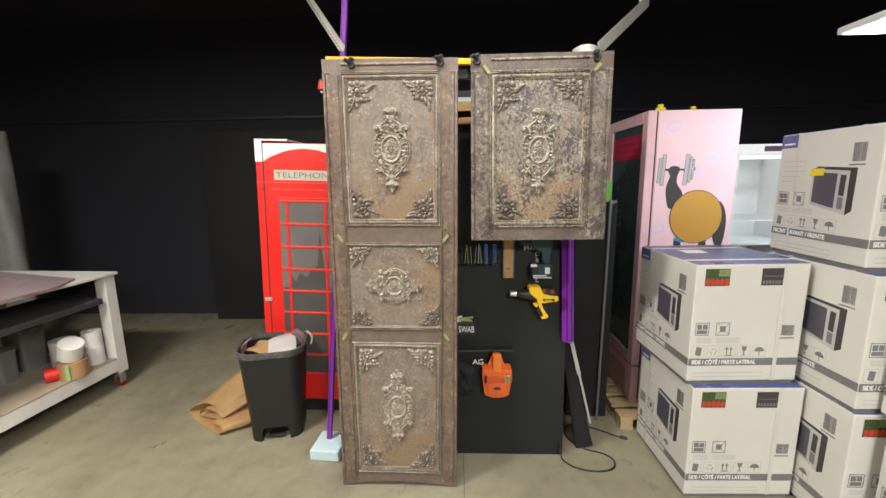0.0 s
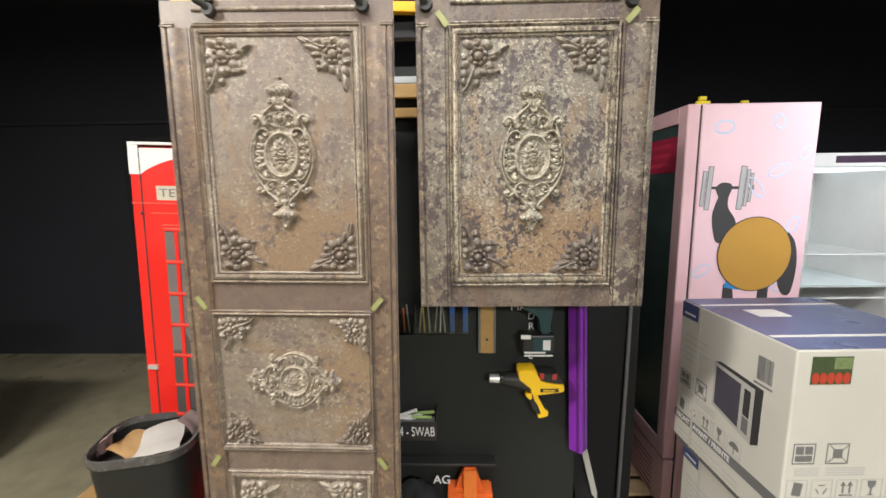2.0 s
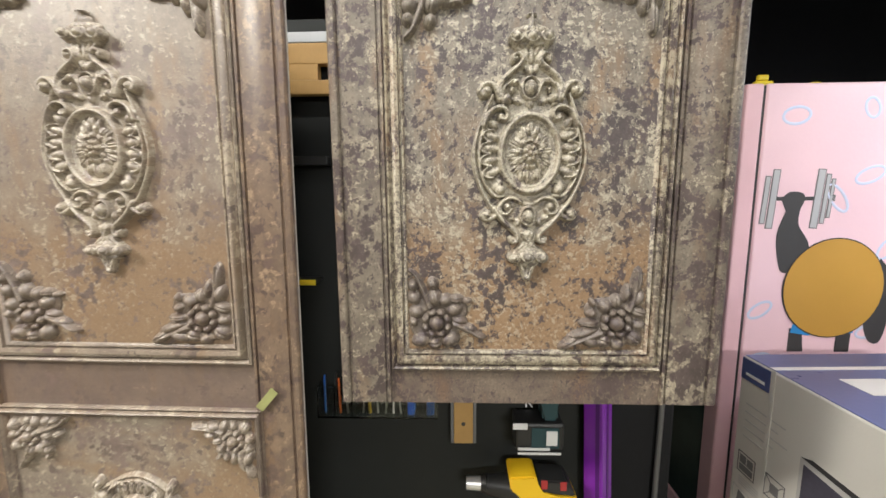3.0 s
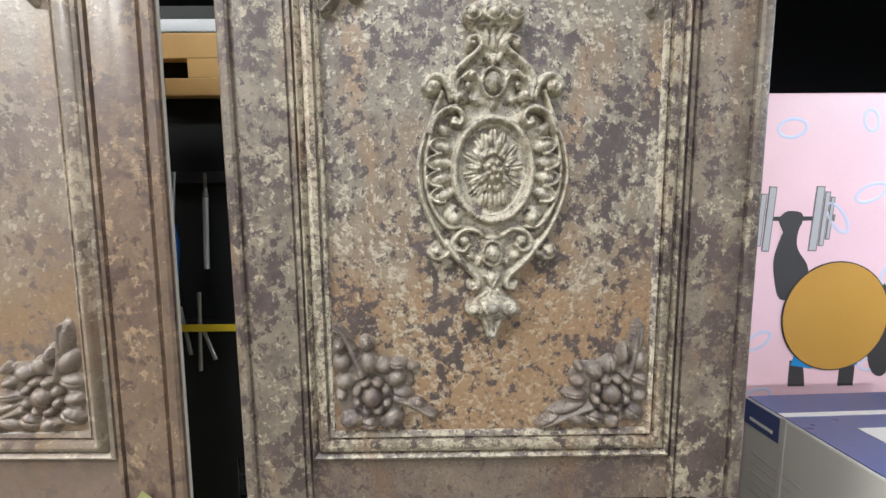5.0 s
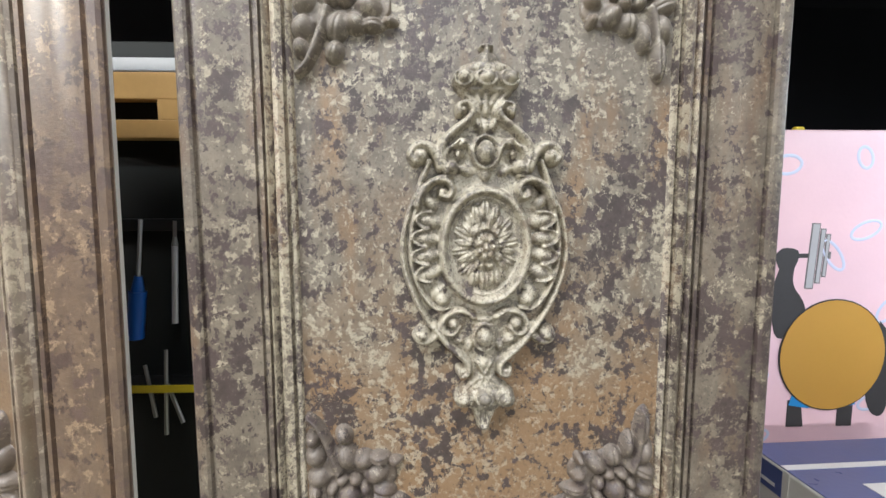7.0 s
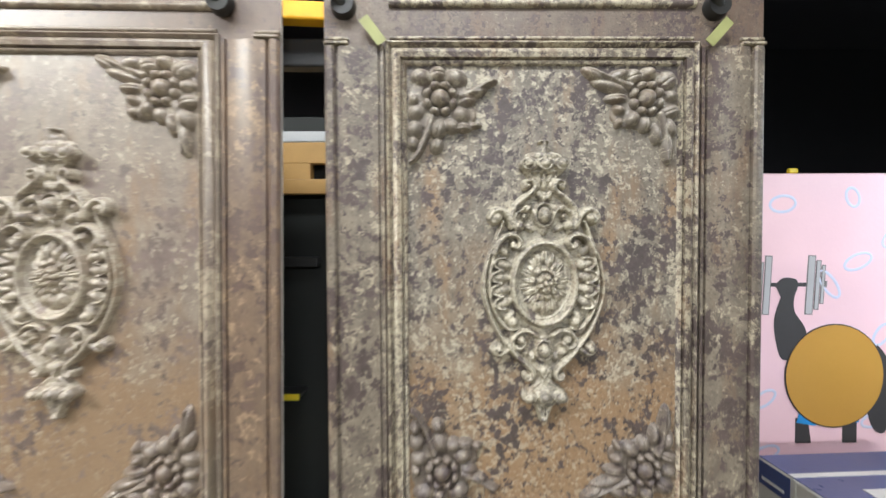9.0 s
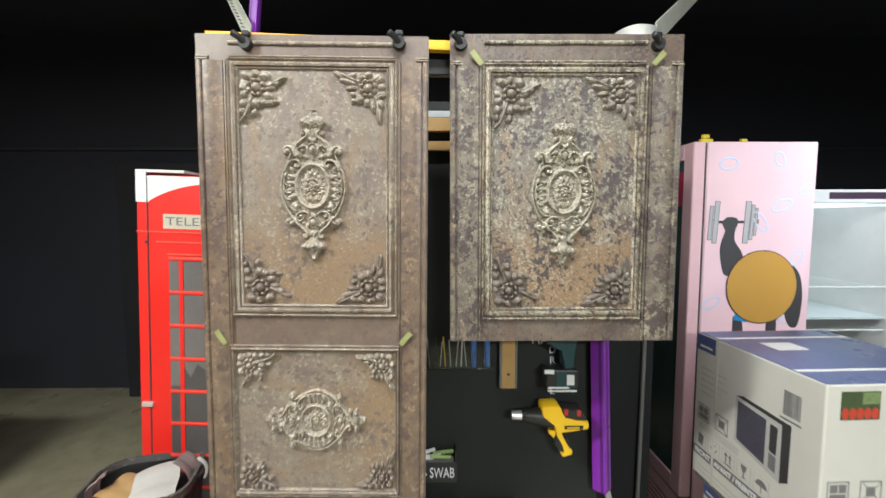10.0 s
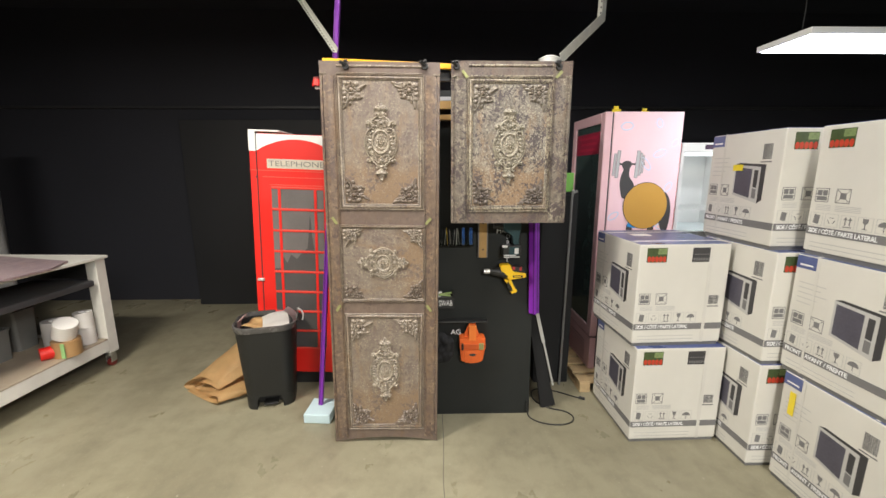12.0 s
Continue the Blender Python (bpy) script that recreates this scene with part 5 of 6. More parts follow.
for x, y, w, h in ((-3.05, 2.72, 0.17, 0.30), (-2.98, 2.50, 0.12, 0.22)):
    t = thing("storage_tub", pose(x, y, SH), "dim grey plastic tub on the table's shelf", "storage tub", "tubs on the shelf")
    bm = bm_new()
    loft(bm, [bin_ring(bm, 0.0, w * 0.9, w * 0.9, 0.02), bin_ring(bm, h, w, w, 0.02), bin_ring(bm, h, w - 0.01, w - 0.01, 0.018), bin_ring(bm, 0.01, w * 0.88, w * 0.88, 0.018)], True, True)
    part("tub", bm, plain_tub, t, soft=40)
    bm = bm_new()
    loft(bm, [bin_ring(bm, h - 0.012, w + 0.012, w + 0.012, 0.024), bin_ring(bm, h + 0.004, w + 0.012, w + 0.012, 0.024), bin_ring(bm, h + 0.004, w - 0.008, w - 0.008, 0.018)], False, False)
    part("rim", bm, plain_tub, t, soft=40)
t = thing("red_tape", pose(-2.66, 2.52, SH), "small roll of bright red tape", "tape")
bm = bm_new()
add_cyl(bm, (-0.02, -0.03, 0.045), (0.03, 0.03, 0.045), 0.045, n=24)
part("roll", bm, RED, t, soft=40)
t = thing("brown_box", pose(-3.2, 2.45, SH), "low brown cardboard tray on the shelf", "box")
bm = bm_new()
add_box(bm, -0.25, 0.12, -0.14, 0.14, 0.0, 0.10, 0.004)
part("tray", bm, CARTON_BROWN, t)
t = thing("column", pose(-3.98, 3.55, 0.0), "grey wrapped column behind the table", "column", kind="structure")
bm = bm_new()
loft(bm, [[bm.verts.new(((0.10 + 0.012 * math.sin(3 * a + z * 3)) * math.cos(a), (0.10 + 0.012 * math.sin(3 * a + z * 3)) * math.sin(a), z)) for a in [2 * math.pi * i / 20 for i in range(20)]] for z in [2.05 * j / 14 for j in range(15)]], True, True)
part("wrap", bm, plain("grey_plastic_wrap", (0.26, 0.26, 0.255), 0.4, vary=0.35, scale=5), t, soft=60)


# ---- pink display fridge ----
def pink_fridge():
    t = thing("pink_display_fridge", pose(1.308, 2.60, 0.13), "tall display fridge in pink printed wrap with a dark glass door", "fridge")
    W, D, H = 0.485, 0.62, 1.825
    b = bm_new()
    add_box(b, 0.006, W, 0.0, D, -0.045, H, 0.006)
    part("body", b, PINK, t)
    b = bm_new()
    add_box(b, -0.002, 0.0055, 0.006, D - 0.006, -0.035, H - 0.005)
    part("door_seal", b, INK, t)
    door = part("door", bm_new(), PINK_FRAME, t, "pink framed door with dark glass")
    b = bm_new()
    add_box(b, -0.055, -0.003, 0.0, 0.07, 0.215, H, 0.006)
    add_box(b, -0.055, -0.003, D - 0.07, D, 0.215, H, 0.006)
    add_box(b, -0.0548, -0.0032, 0.0701, D - 0.0701, H - 0.07, H, 0.004)
    add_box(b, -0.0548, -0.0032, 0.0701, D - 0.0701, 0.215, 0.285, 0.004)
    b.to_mesh(door.data)
    b.free()
    b = bm_new()
    add_box(b, -0.045, -0.012, 0.0702, D - 0.0702, 0.2852, H - 0.0702)
    part("glass", b, DARK_GLASS, door, "dark reflective glass")
    b = bm_new()
    add_box(b, -0.0475, -0.0455, 0.085, D - 0.085, H - 0.275, H - 0.120)
    part("sign", b, plain("dark_red_sign", (0.34, 0.020, 0.055), 0.4), door, "dark red sign in the door")
    b = bm_new()
    for i in range(3):
        add_box(b, -0.0486, -0.0477, 0.13, D - 0.14 - 0.05 * (i % 2), H - 0.163 - i * 0.042, H - 0.146 - i * 0.042)
    part("sign_bar", b, plain("red_sign_bar", (0.46, 0.030, 0.070), 0.4), door)
    b = bm_new()
    add_box(b, -0.05, -0.003, 0.0, D, -0.045, 0.205, 0.006)
    part("base_panel", b, PINK_FRAME, t, "pink base panel with grille slots")
    # slots are flat bars, their shade put into a darker pink
    b = bm_new()
    for i in range(7):
        add_box(b, -0.052, -0.0495, 0.10, D - 0.16, -0.02 + i * 0.026, -0.012 + i * 0.026)
    part("grille_slot", b, plain("pink_shadow", (0.38, 0.20, 0.22), 0.5), t)
    b = bm_new()
    add_cyl(b, (-0.053, D - 0.10, 0.14), (-0.0495, D - 0.10, 0.14), 0.018, n=18)
    part("lock", b, INK, t)
    # faint ring prints
    for x, z, r1, r2, a in ((0.34, 1.55, 0.045, 0.022, 0.4), (0.42, 1.32, 0.038, 0.02, 1.0), (0.25, 1.48, 0.05, 0.02, 2.2), (0.10, 1.73, 0.04, 0.025, 0.1), (0.44, 1.62, 0.03, 0.018, 0.9), (0.05, 1.12, 0.04, 0.02, 0.6), (0.32, 1.75, 0.03, 0.02, 1.9), (0.06, 0.95, 0.04, 0.02, 0.3), (0.40, 1.05, 0.04, 0.02, 0.3)):
        b = bm_new()
        add_tube3(b, [(x + r1 * math.cos(q) * math.cos(a) - r2 * math.sin(q) * math.sin(a), -0.0004, z + r1 * math.cos(q) * math.sin(a) + r2 * math.sin(q) * math.cos(a)) for q in [2 * math.pi * i / 24 for i in range(24)]], 0.0042, n=6, flat=0.15, closed=True)
        part("ring_print", b, PALE_BLUE, t)
    # plain printed picture: dumbbell, dark arm shapes, ochre disc, blue band
    grey_print = plain("grey_print", (0.46, 0.455, 0.47), 0.45, vary=0.1)
    for x0, x1, z0, z1 in ((0.043, 0.066, 1.385, 1.570), (0.022, 0.040, 1.400, 1.550), (0.178, 0.203, 1.385, 1.570), (0.205, 0.221, 1.400, 1.555), (0.223, 0.236, 1.418, 1.540), (0.237, 0.243, 1.470, 1.490)):
        tilt = pose((x0 + x1) / 2, 0, (z0 + z1) / 2, 0, 3, 0)
        w, h = (x1 - x0) / 2, (z1 - z0) / 2
        b = bm_new()
        add_plate(b, -w, w, -h, h, 0.0, 0.0008)
        plate = part("dumbbell_weight", b, INK_GREY, t, "printed grey dumbbell disc with a dark outline", at=tilt)
        b = bm_new()
        add_plate(b, -w + 0.003, w - 0.003, -h + 0.003, h - 0.003, -0.0009, 0.0006)
        part("weight_face", b, grey_print, plate, "pale grey face")
    b = bm_new()
    add_plate(b, 0.066, 0.178, 1.473, 1.485, 0.0, 0.001)
    part("dumbbell_bar", b, INK, t)
    for pts in (smooth_path([(0.080, 1.478), (0.105, 1.500), (0.145, 1.495), (0.150, 1.470), (0.140, 1.440), (0.142, 1.395), (0.175, 1.345), (0.180, 1.300), (0.150, 1.255), (0.105, 1.245), (0.085, 1.300), (0.078, 1.370), (0.098, 1.440)], 4),
                smooth_path([(0.405, 1.29), (0.44, 1.24), (0.455, 1.14), (0.44, 1.02), (0.40, 1.02), (0.375, 1.10), (0.385, 1.20)], 4),
                [(0.150, 1.06), (0.190, 1.05), (0.20, 0.98), (0.150, 0.98)], [(0.300, 1.05), (0.345, 1.06), (0.345, 0.98), (0.300, 0.98)]):
        b = bm_new()
        add_poly(b, pts, 0.0, 0.0015)
        part("dark_print", b, INK, t, "printed dark shape")
    b = bm_new()
    add_poly(b, [(0.270 + 0.158 * math.cos(q), 1.192 + 0.164 * math.sin(q)) for q in [2 * math.pi * i / 40 for i in range(40)]], -0.0013)
    part("disc_outline", b, INK, t)
    b = bm_new()
    add_poly(b, [(0.270 + 0.154 * math.cos(q), 1.192 + 0.160 * math.sin(q)) for q in [2 * math.pi * i / 40 for i in range(40)]], -0.0026)
    part("disc_print", b, TAN, t, "printed plain ochre disc")
    b = bm_new()
    add_poly(b, [(0.165, 1.09), (0.335, 1.09), (0.352, 1.045), (0.290, 1.035), (0.25, 1.05), (0.21, 1.035), (0.152, 1.045)], -0.001)
    part("band_print", b, BLUE, t, "printed blue band")
    for x, y in ((0.06, 0.10), (0.31, 0.20)):
        b = bm_new()
        add_box(b, x - 0.03, x + 0.03, y - 0.01, y + 0.01, H, H + 0.03, 0.006)
        add_box(b, x - 0.02, x + 0.015, y - 0.008, y + 0.008, H + 0.0301, H + 0.05, 0.006)
        part("tape_tab", b, YELLOW_TAPE, t, "crumpled yellow tape tab")
    return t


pink_fridge()

t = thing("pallet", pose(1.22, 2.42, 0.0), "small wooden pallet under the pink fridge", "pallet")
for i in range(6):
    bm = bm_new()
    add_box(bm, -0.09, 0.60, i * 0.14, i * 0.14 + 0.10, 0.066, 0.084, 0.002)
    part("deck_board", bm, WOOD_PALE, t)
for x in (-0.085, 0.22, 0.52):
    for y in (0.0, 0.36, 0.72):
        bm = bm_new()
        add_box(bm, x, x + 0.075, y, y + 0.09, 0.015, 0.0659, 0.002)
        part("block", bm, WOOD_PALE, t)
for x in (-0.087, 0.218, 0.518):
    bm = bm_new()
    add_box(bm, x, x + 0.08, -0.003, 0.82, 0.0, 0.0149, 0.002)
    part("runner", bm, WOOD_PALE, t)

# ---- white open fridge ----
t = thing("white_display_fridge", pose(2.01, 2.95, 0.0), "white upright display fridge with empty wire shelves", "fridge")
W, D, H = 0.58, 0.55, 1.775
bm = bm_new()
add_box(bm, 0.0, 0.03, 0.0, D, 0.0, H - 0.07, 0.004)
add_box(bm, W - 0.03, W, 0.0, D, 0.0, H - 0.07, 0.004)
add_box(bm, 0.0301, W - 0.0301, D - 0.03, D, 0.0, H - 0.07)
add_box(bm, 0.0302, W - 0.0302, 0.001, D - 0.0301, 0.0, 0.20)
part("cabinet", bm, WHITE, t)
bm = bm_new()
add_box(bm, 0.0, W, -0.005, D, H - 0.0699, H, 0.006)
part("canopy", bm, WHITE, t)
bm = bm_new()
add_box(bm, 0.18, W - 0.06, -0.0065, -0.0045, H - 0.05, H - 0.015)
part("name_strip", bm, plain("dark_plum_strip", (0.06, 0.03, 0.06), 0.4), t)
for i in range(4):
    bm = bm_new()
    z = 0.55 + 0.235 * i
    add_tube3(bm, [(0.031, 0.02, z), (W - 0.031, 0.02, z)], 0.004, n=6)
    shelf = part("wire_shelf", bm, WHITE, t)
    for j in range(18):
        x = 0.04 + j * 0.029
        bm = bm_new()
        add_tube3(bm, [(x, 0.02, z), (x, D - 0.032, z)], 0.0018, n=5)
        part("wire", bm, WHITE, shelf)
bm = bm_new()
add_box(bm, 0.031, W - 0.031, 0.02, D - 0.031, 1.08, 1.092)
part("solid_shelf", bm, plain("frosted_shelf", (0.60, 0.66, 0.66), 0.4), t)
bm = bm_new()
add_box(bm, -0.026, -0.002, 0.0, D, 0.0, H - 0.01, 0.004)
part("side_trim", bm, TOMATO, t, "thin red side trim")
bm = bm_new()
add_box(bm, 0.035, W - 0.035, 0.05, D - 0.08, H - 0.085, H - 0.075)
part("lamp_strip", bm, glow("fridge_lamp", (0.9, 0.97, 1.0), 0.8), t, "lit strip lamp inside")

# dark frame between board and pink fridge
t = thing("folding_frame", pose(1.0, 2.53, 0.0), "thin grey metal frame leaning in the dark gap", "metal frame")
bm = bm_new()
add_tube3(bm, smooth_path([(0.02, 0, 0.0), (0.03, 0, 0.8), (0.035, 0, 1.38), (0.045, 0, 1.415), (0.07, 0, 1.43)], 6), 0.009, n=8)
part("tube", bm, plain("dim_grey_tube", (0.16, 0.16, 0.155), 0.5, 0.2), t, soft=60)
t = thing("dark_cabinet", pose(0.83, 2.56, 0.0), "black cabinet standing in the dark gap", "cabinet")
bm = bm_new()
add_box(bm, 0.0, 0.26, 0.0, 0.4, 0.0, 1.42, 0.006)
part("body", bm, BLACK_CLOTH, t)
bm = bm_new()
add_box(bm, 0.012, 0.248, -0.012, -0.001, 0.06, 1.40, 0.004)
part("door", bm, BLACK_CLOTH, t)
t = thing("green_pack", pose(1.02, 2.57, 1.421), "bright green pack on the black cabinet", "pack")
bm = bm_new()
add_box(bm, -0.035, 0.035, 0.0, 0.06, 0.0, 0.13, 0.006)
part("pack", bm, GREEN, t)


# ---- boxed appliances ----
BH = 0.588


def face_print(t, kind, w, m):
    """Prints on one side of a carton; x runs along the face from its middle, z up, looking to -y."""
    def pl(name, mat, x0, x1, z0, z1, k=0.0, label=""):
        b = bm_new()
        add_box(b, x0, x1, -0.0012 - k, -0.0002 - k, z0, z1)
        return part(name, b, mat, t, label, at=m)
    h = w / 2
    pl("stripe", INK_GREY, -h + 0.002, h - 0.002, 0.098, 0.134, label="dark grey band")
    text = "SIDE / CÔTÉ / PARTE LATERAL" if kind == "side" else "FRONT / AVANT / FRENTE"
    lettering("lettering", text, 0.028, WHITE_INK, t, m @ pose(-h + 0.165, -0.0018, 0.115), width=0.30, bold=0.0009)
    bigger = m @ Matrix.Translation((0.52 * h - 0.0412, 0, -0.0765)) @ Matrix.Diagonal((1.52, 1, 1.45, 1))
    b = bm_new()
    for i in range(5):
        x = -h + 0.035 + i * 0.047
        z = 0.150
        add_box(b, x, x + 0.040, -0.0010, 0.0, z, z + 0.0012)
        add_box(b, x, x + 0.040, -0.0010, 0.0, z + 0.0388, z + 0.040)
        add_box(b, x, x + 0.0012, -0.0010, 0.0, z, z + 0.040)
        add_box(b, x + 0.0388, x + 0.040, -0.0010, 0.0, z, z + 0.040)
    part("icon_frame", b, INK_PALE, t, at=bigger)
    b = bm_new()
    x = -h + 0.035
    add_poly(b, [(x + 0.011, 0.157), (x + 0.028, 0.154), (x + 0.031, 0.182), (x + 0.014, 0.185)], 0.0, 0.001)
    x += 0.047
    for a in (90, 210, 330):
        add_poly(b, [(x + 0.02 + 0.012 * math.cos(radians(a + d)) * k, 0.169 + 0.012 * math.sin(radians(a + d)) * k) for d, k in ((-38, 1), (38, 1), (30, 0.72), (-30, 0.72))], 0.0, 0.001)
    x += 0.047
    for dx in (0.012, 0.025):
        add_box(b, x + dx, x + dx + 0.003, -0.001, 0.0, 0.160, 0.180)
        add_poly(b, [(x + dx - 0.004, 0.176), (x + dx + 0.007, 0.176), (x + dx + 0.0015, 0.185)], 0.0, 0.0011)
    add_box(b, x + 0.008, x + 0.032, -0.001, 0.0, 0.154, 0.157)
    x += 0.047
    add_poly(b, [(x + 0.012, 0.186), (x + 0.014, 0.174), (x + 0.0185, 0.169), (x + 0.0185, 0.158), (x + 0.012, 0.155), (x + 0.029, 0.155), (x + 0.0215, 0.158), (x + 0.0215, 0.169), (x + 0.026, 0.174), (x + 0.028, 0.186)], 0.0, 0.001)
    x += 0.047
    add_poly(b, [(x + 0.005, 0.168)] + [(x + 0.02 - 0.015 * math.cos(math.pi * i / 8), 0.168 + 0.015 * math.sin(math.pi * i / 8)) for i in range(1, 8)] + [(x + 0.035, 0.168)], 0.0, 0.001)
    add_box(b, x + 0.019, x + 0.021, -0.001, 0.0, 0.154, 0.168)
    part("icon", b, INK_GREY, t, at=bigger)["kind"] = "stuff"
    b = bm_new()
    for i in range(4):
        add_box(b, -h + 0.03, -h + 0.10, -0.0008, 0.0, 0.212 + i * 0.007, 0.2150 + i * 0.007)
        add_box(b, -h + 0.12, -h + 0.23, -0.0008, 0.0, 0.212 + i * 0.007, 0.2150 + i * 0.007)
    for i in range(2):
        add_box(b, -h + 0.03, h - 0.16, -0.0008, 0.0, 0.040 + i * 0.02, 0.0435 + i * 0.02)
    part("small_print", b, INK_PALE, t, at=m)["kind"] = "stuff"
    for x, crossed in ((-h + 0.020, False), (-h + 0.115, True)):
        b = bm_new()
        add_box(b, x, x + 0.063, -0.001, 0.0, 0.248, 0.251)
        add_box(b, x, x + 0.063, -0.001, 0.0, 0.308, 0.311)
        add_box(b, x, x + 0.0025, -0.001, 0.0, 0.2511, 0.3079)
        add_box(b, x + 0.0605, x + 0.063, -0.001, 0.0, 0.2511, 0.3079)
        if crossed:
            add_box(b, x + 0.019, x + 0.045, -0.001, 0.0, 0.266, 0.293)
            for u, v in ((0.005, 0.058), (0.058, 0.005)):
                add_poly(b, [(x + u, 0.253), (x + u + 0.003, 0.253), (x + v + 0.003, 0.306), (x + v, 0.306)], -0.0011, 0.0006)
        else:
            add_box(b, x + 0.008, x + 0.030, -0.001, 0.0, 0.278, 0.302)
            add_box(b, x + 0.034, x + 0.055, -0.001, 0.0, 0.278, 0.302)
            add_box(b, x + 0.008, x + 0.055, -0.001, 0.0, 0.256, 0.274)
        part("diagram", b, INK_GREY, t, at=m)["kind"] = "stuff"
    # bar code
    b = bm_new()
    rng = random.Random(7)
    bx, bz = (h - 0.095, 0.245) if kind == "side" else (h - 0.125, 0.445)
    x = bx
    while x < bx + 0.055:
        d = rng.choice((0.0015, 0.003, 0.0045))
        add_box(b, x, x + d, -0.001, 0.0, bz, bz + (0.05 if kind == "side" else 0.075))
        x += d + rng.choice((0.0015, 0.0025))
    add_box(b, bx - 0.01, bx + 0.06, -0.0009, 0.0, bz - 0.016, bz - 0.010)
    part("bar_code", b, INK_GREY, t, at=m)["kind"] = "stuff"
    if kind == "side":
        pl("photo_label", plain_green, -h + 0.042, -h + 0.154, 0.487, 0.567, label="printed photo of green salad and red tomatoes")
        b = bm_new()
        for i in range(5):
            add_poly(b, [(-h + 0.055 + i * 0.0215 + 0.010 * math.cos(q), 0.505 + 0.017 * math.sin(q)) for q in [2 * math.pi * j / 12 for j in range(12)]], -0.0013, 0.0006)
        part("tomato_print", b, TOMATO, t, at=m)
        pl("photo_patch", plain_leaf, -h + 0.102, -h + 0.152, 0.532, 0.564, 0.0012)
        pl("dark_photo", INK, h - 0.217, h - 0.108, 0.487, 0.567, label="dark printed photo of a control panel")
        b = bm_new()
        for i in range(6):
            add_box(b, h - 0.203 + i * 0.014, h - 0.197 + i * 0.014, -0.002, -0.0011, 0.527, 0.533)
        for i in range(7):
            add_box(b, h - 0.210 + i * 0.014, h - 0.201 + i * 0.014, -0.002, -0.0011, 0.495, 0.510)
        part("photo_detail", b, INK_GREY, t, at=m)
    else:
        # picture of a small glass-door fridge
        def pic(pts):
            return [(0.055 + (x - 0.055) * 0.80, 0.325 + (z - 0.325) * 0.82) for x, z in pts]
        b = bm_new()
        add_poly(b, pic([(-0.075, 0.245), (0.150, 0.200), (0.152, 0.425), (-0.075, 0.440)]), 0.0, 0.0012)
        part("picture_front", b, INK_PALE, t, "printed picture of a glass-door drinks cooler", at=m)
        b = bm_new()
        add_poly(b, pic([(0.153, 0.200), (0.188, 0.222), (0.190, 0.440), (-0.040, 0.452), (-0.073, 0.4405), (0.153, 0.4255)]), 0.0, 0.0012)
        part("picture_side", b, INK, t, at=m)
        b = bm_new()
        add_poly(b, pic([(-0.062, 0.258), (0.082, 0.230), (0.083, 0.412), (-0.062, 0.424)]), -0.0013, 0.0008)
        part("picture_glass", b, plain_glass, t, at=m)
        b = bm_new()
        add_poly(b, pic([(0.102, 0.300), (0.134, 0.295), (0.136, 0.404), (0.103, 0.407)]), -0.0013, 0.0008)
        part("picture_panel", b, INK, t, at=m)
        b = bm_new()
        add_poly(b, pic([(0.102, 0.232), (0.134, 0.226), (0.134, 0.288), (0.102, 0.293)]), -0.0013, 0.0008)
        part("picture_drawer", b, INK_GREY, t, at=m)
        pl("corner_patch", NAVY, -h + 0.003, -h + 0.100, BH - 0.066, BH - 0.006, label="navy blue corner patch")
        b = bm_new()
        add_box(b, -h + 0.02, -h + 0.085, -0.002, -0.0013, BH - 0.052, BH - 0.044)
        part("brand_bar", b, WHITE_INK, t, at=m)
        b = bm_new()
        for i in range(5):
            add_box(b, -h + 0.03, -h + 0.03 + (0.13, 0.11, 0.14, 0.10, 0.08)[i], -0.0008, 0.0, 0.455 - i * 0.024, 0.4585 - i * 0.024)
        part("small_print", b, INK_PALE, t, at=m)


plain_green = plain("photo_green", (0.055, 0.085, 0.03), 0.45, vary=0.6, scale=70)
plain_leaf = plain("photo_pale_green", (0.20, 0.27, 0.11), 0.45, vary=0.5, scale=90)
plain_glass = plain("photo_dark_glass", (0.085, 0.080, 0.105), 0.4, vary=0.7, scale=16)


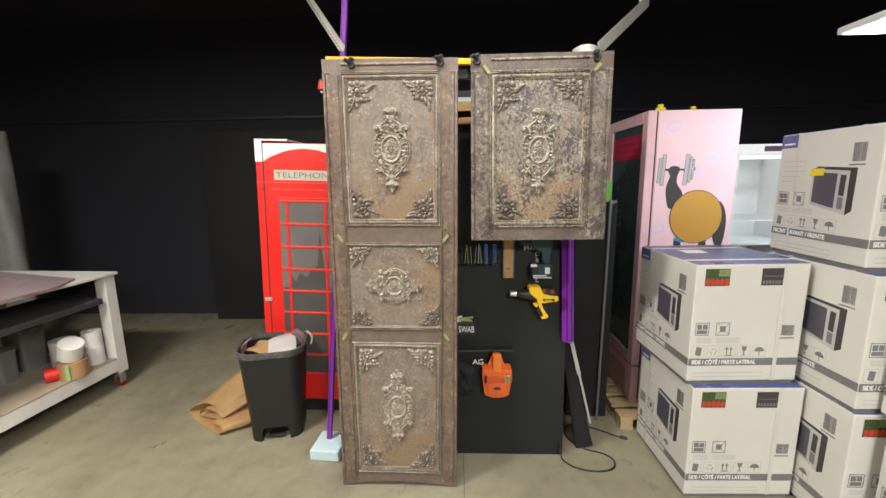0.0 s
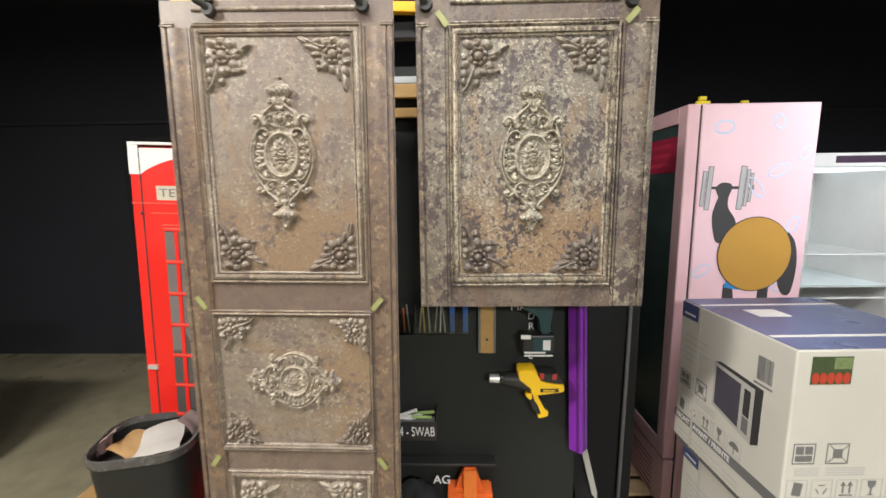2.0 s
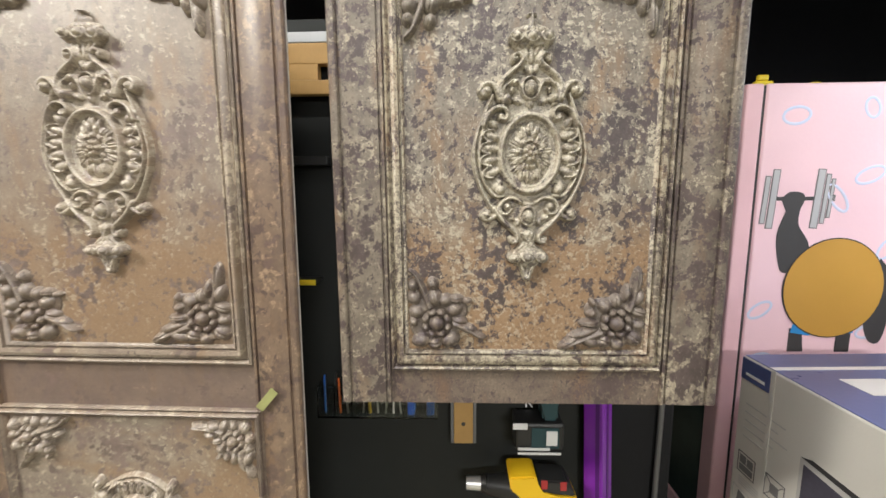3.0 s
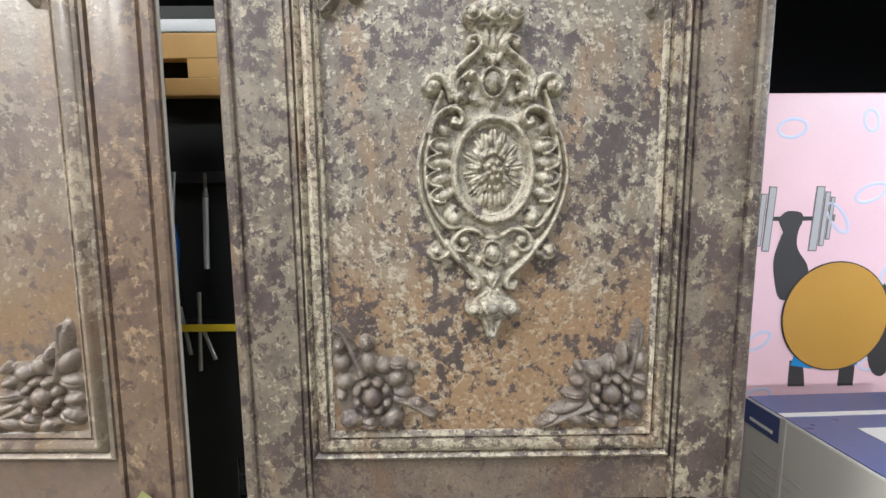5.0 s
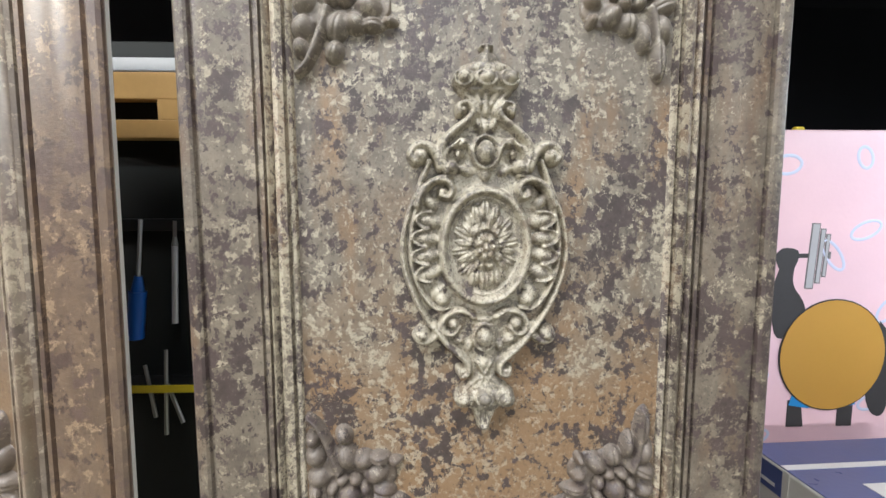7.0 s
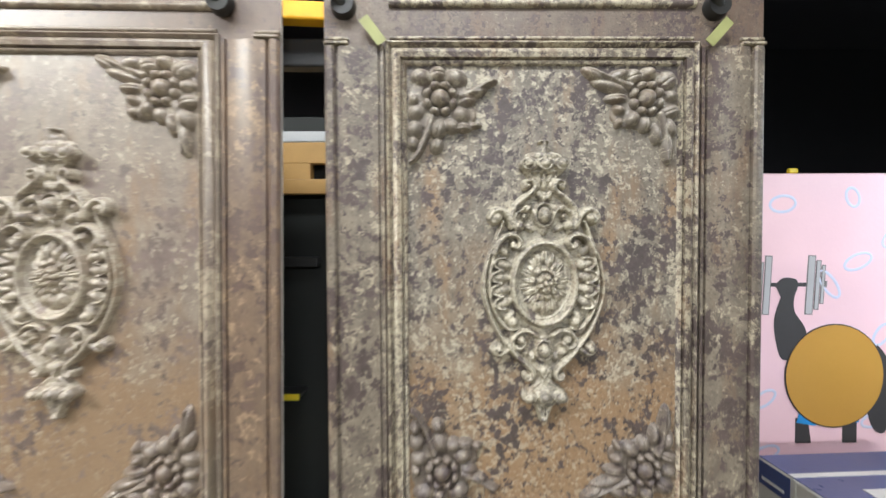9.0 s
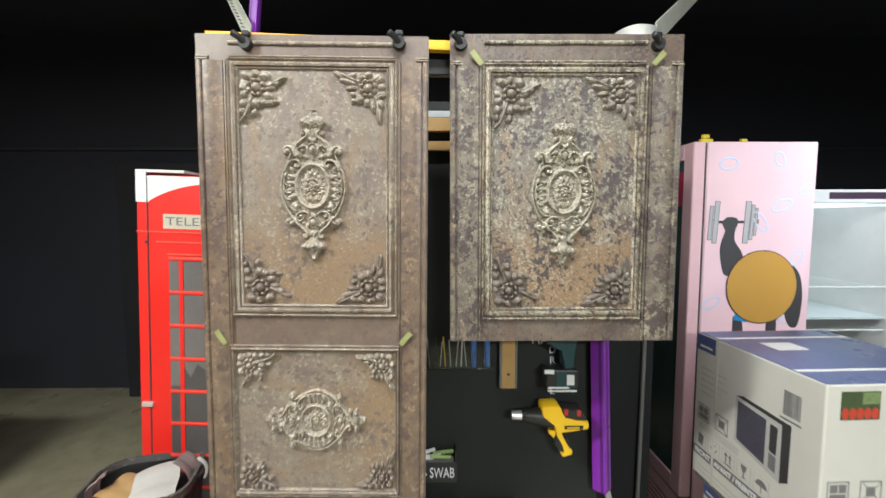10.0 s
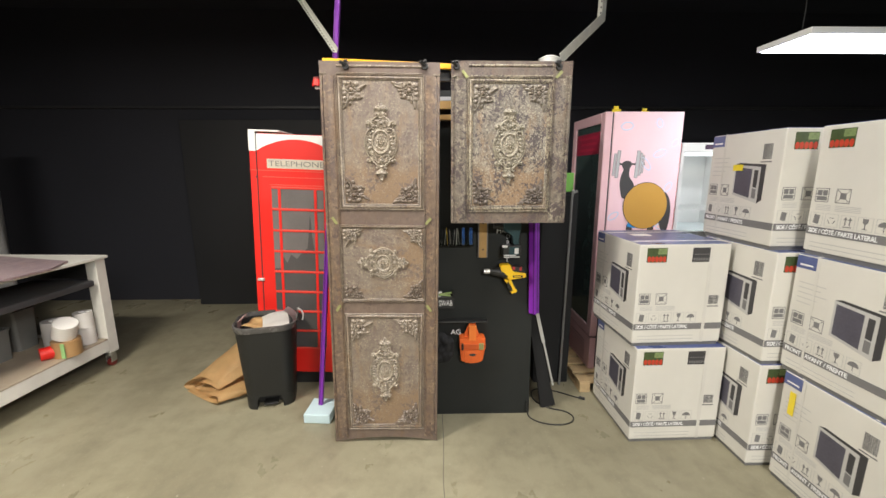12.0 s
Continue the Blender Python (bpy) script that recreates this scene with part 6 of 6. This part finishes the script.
def carton():
    w = 0.515
    t = thing("appliance_box", pose(0, 0, 0), "white printed carton for a drinks cooler, strapped and stacked", "cardboard box", "stacked appliance cartons")
    b = bm_new()
    add_box(b, -w / 2, w / 2, -w / 2, w / 2, 0.020, BH - 0.002, 0.005)
    shell = part("carton", b, CARTON, t)
    b = bm_new()
    add_box(b, -w / 2 + 0.008, w / 2 - 0.008, -w / 2 + 0.008, w / 2 - 0.008, 0.0, 0.0205)
    part("base_tray", b, plain_grey, t, "grey recessed base")
    b = bm_new()
    add_box(b, -w / 2 + 0.004, w / 2 - 0.004, -w / 2 + 0.004, w / 2 - 0.004, BH - 0.0019, BH)
    part("top_print", b, NAVY, t, "blue printed top")
    b = bm_new()
    add_box(b, -w / 2 + 0.004, w / 2 - 0.004, -w / 2 + 0.09, -w / 2 + 0.105, BH, BH + 0.0015)
    part("strap", b, PAPER, t, "white packing strap")
    b = bm_new()
    add_box(b, -w / 2 + 0.004, w / 2 - 0.004, w / 2 - 0.105, w / 2 - 0.09, BH, BH + 0.0015)
    part("strap", b, PAPER, t, "white packing strap")
    b = bm_new()
    add_box(b, -0.14, -0.03, 0.02, 0.10, BH, BH + 0.0012)
    part("address_label", b, PAPER, t, "blank white label")
    for s in (0.12,):
        b = bm_new()
        add_box(b, w / 2 - s, w / 2 - s + 0.018, -w / 2 - 0.003, -w / 2 - 0.0022, 0.021, BH)
        part("strap", b, plain_tape, t, "clear packing strap")
    b = bm_new()
    add_box(b, -w / 2 - 0.003, -w / 2 - 0.0022, 0.140, 0.152, 0.021, BH)
    part("strap", b, plain_tape, t, "clear packing strap")
    face_print(shell, "side", w, pose(0, -w / 2, 0))
    face_print(shell, "front", w, pose(-w / 2, 0, 0, 0, 0, -90))
    return t


plain_tape = plain("clear_strap", (0.655, 0.635, 0.585), 0.18, vary=0.05)
first = carton()
HALF = 0.2575
first.matrix_basis = pose(1.222 + HALF, 1.878 + HALF, 0.0, 0, 0, 1)
SPOTS = [(1.195 + HALF, 1.91 + HALF, BH, 2),
         (1.760 + HALF, 1.665 + HALF, 0, 0), (1.755 + HALF, 1.675 + HALF, BH, 1), (1.758 + HALF, 1.715 + HALF, 2 * BH, -1),
         (1.850 + HALF, 1.62 - HALF, 0, 0), (1.850 + HALF, 1.66 - HALF, BH, 1), (1.865 + HALF, 1.66 - HALF, 2 * BH, -90)]
for x, y, z, a in SPOTS:
    copy_thing(first, pose(x, y, z, 0, 0, a))


def yellow_strip(m, l, label):
    t = thing("yellow_tape", m, label, "tape")
    b = bm_new()
    add_box(b, -l / 2, l / 2, -0.0012, 0.0, -0.016, 0.016)
    part("strip", b, YELLOW_TAPE, t)


yellow_strip(pose(1.754, 2.00, 1.58, 0, 0, -90), 0.07, "piece of yellow tape stuck on a carton")
yellow_strip(pose(1.846, 1.555, 0.44, 0, 90, -90), 0.12, "strip of yellow tape stuck on a carton")

# ---- back of the room ----
bm = bm_new()
add_box(bm, X0, X1, Y1 - 0.03, Y1 - 0.001, 2.26, 2.29, 0.003)
tagged(part("trim", bm, plain("dark_trim", (0.03, 0.03, 0.032), 0.5)), "thin dark rail along the black wall", "trim", kind="structure")
t = thing("wall_panel", pose(-1.75, 4.45, 0.0), "large matt black wall panel", "panel", kind="structure")
bm = bm_new()
add_box(bm, -0.95, 1.3, 0.0, 0.03, 0.0, 2.12, 0.004)
part("panel", bm, plain("black_panel_paint", (0.010, 0.0105, 0.0125), 0.65, vary=0.3, scale=1.5), t)
t = thing("red_pot", pose(-0.553, 2.19, 2.03), "small dark red plastic pot on the post bracket", "pot")
bm = bm_new()
add_cyl(bm, (0, 0, 0), (0, 0, 0.035), 0.026, 0.019, 18)
part("pot", bm, RED, t, soft=40)
bm = bm_new()
add_cyl(bm, (0, 0, 0.0351), (0, 0, 0.046), 0.020, 0.017, 18)
part("top", bm, plain("dark_red_plastic", (0.22, 0.015, 0.012), 0.5), t, soft=40)
bm = bm_new()
add_box(bm, -0.01, 0.17, -0.008, 0.008, -0.016, -0.001)
part("bracket", bm, STEEL, t)
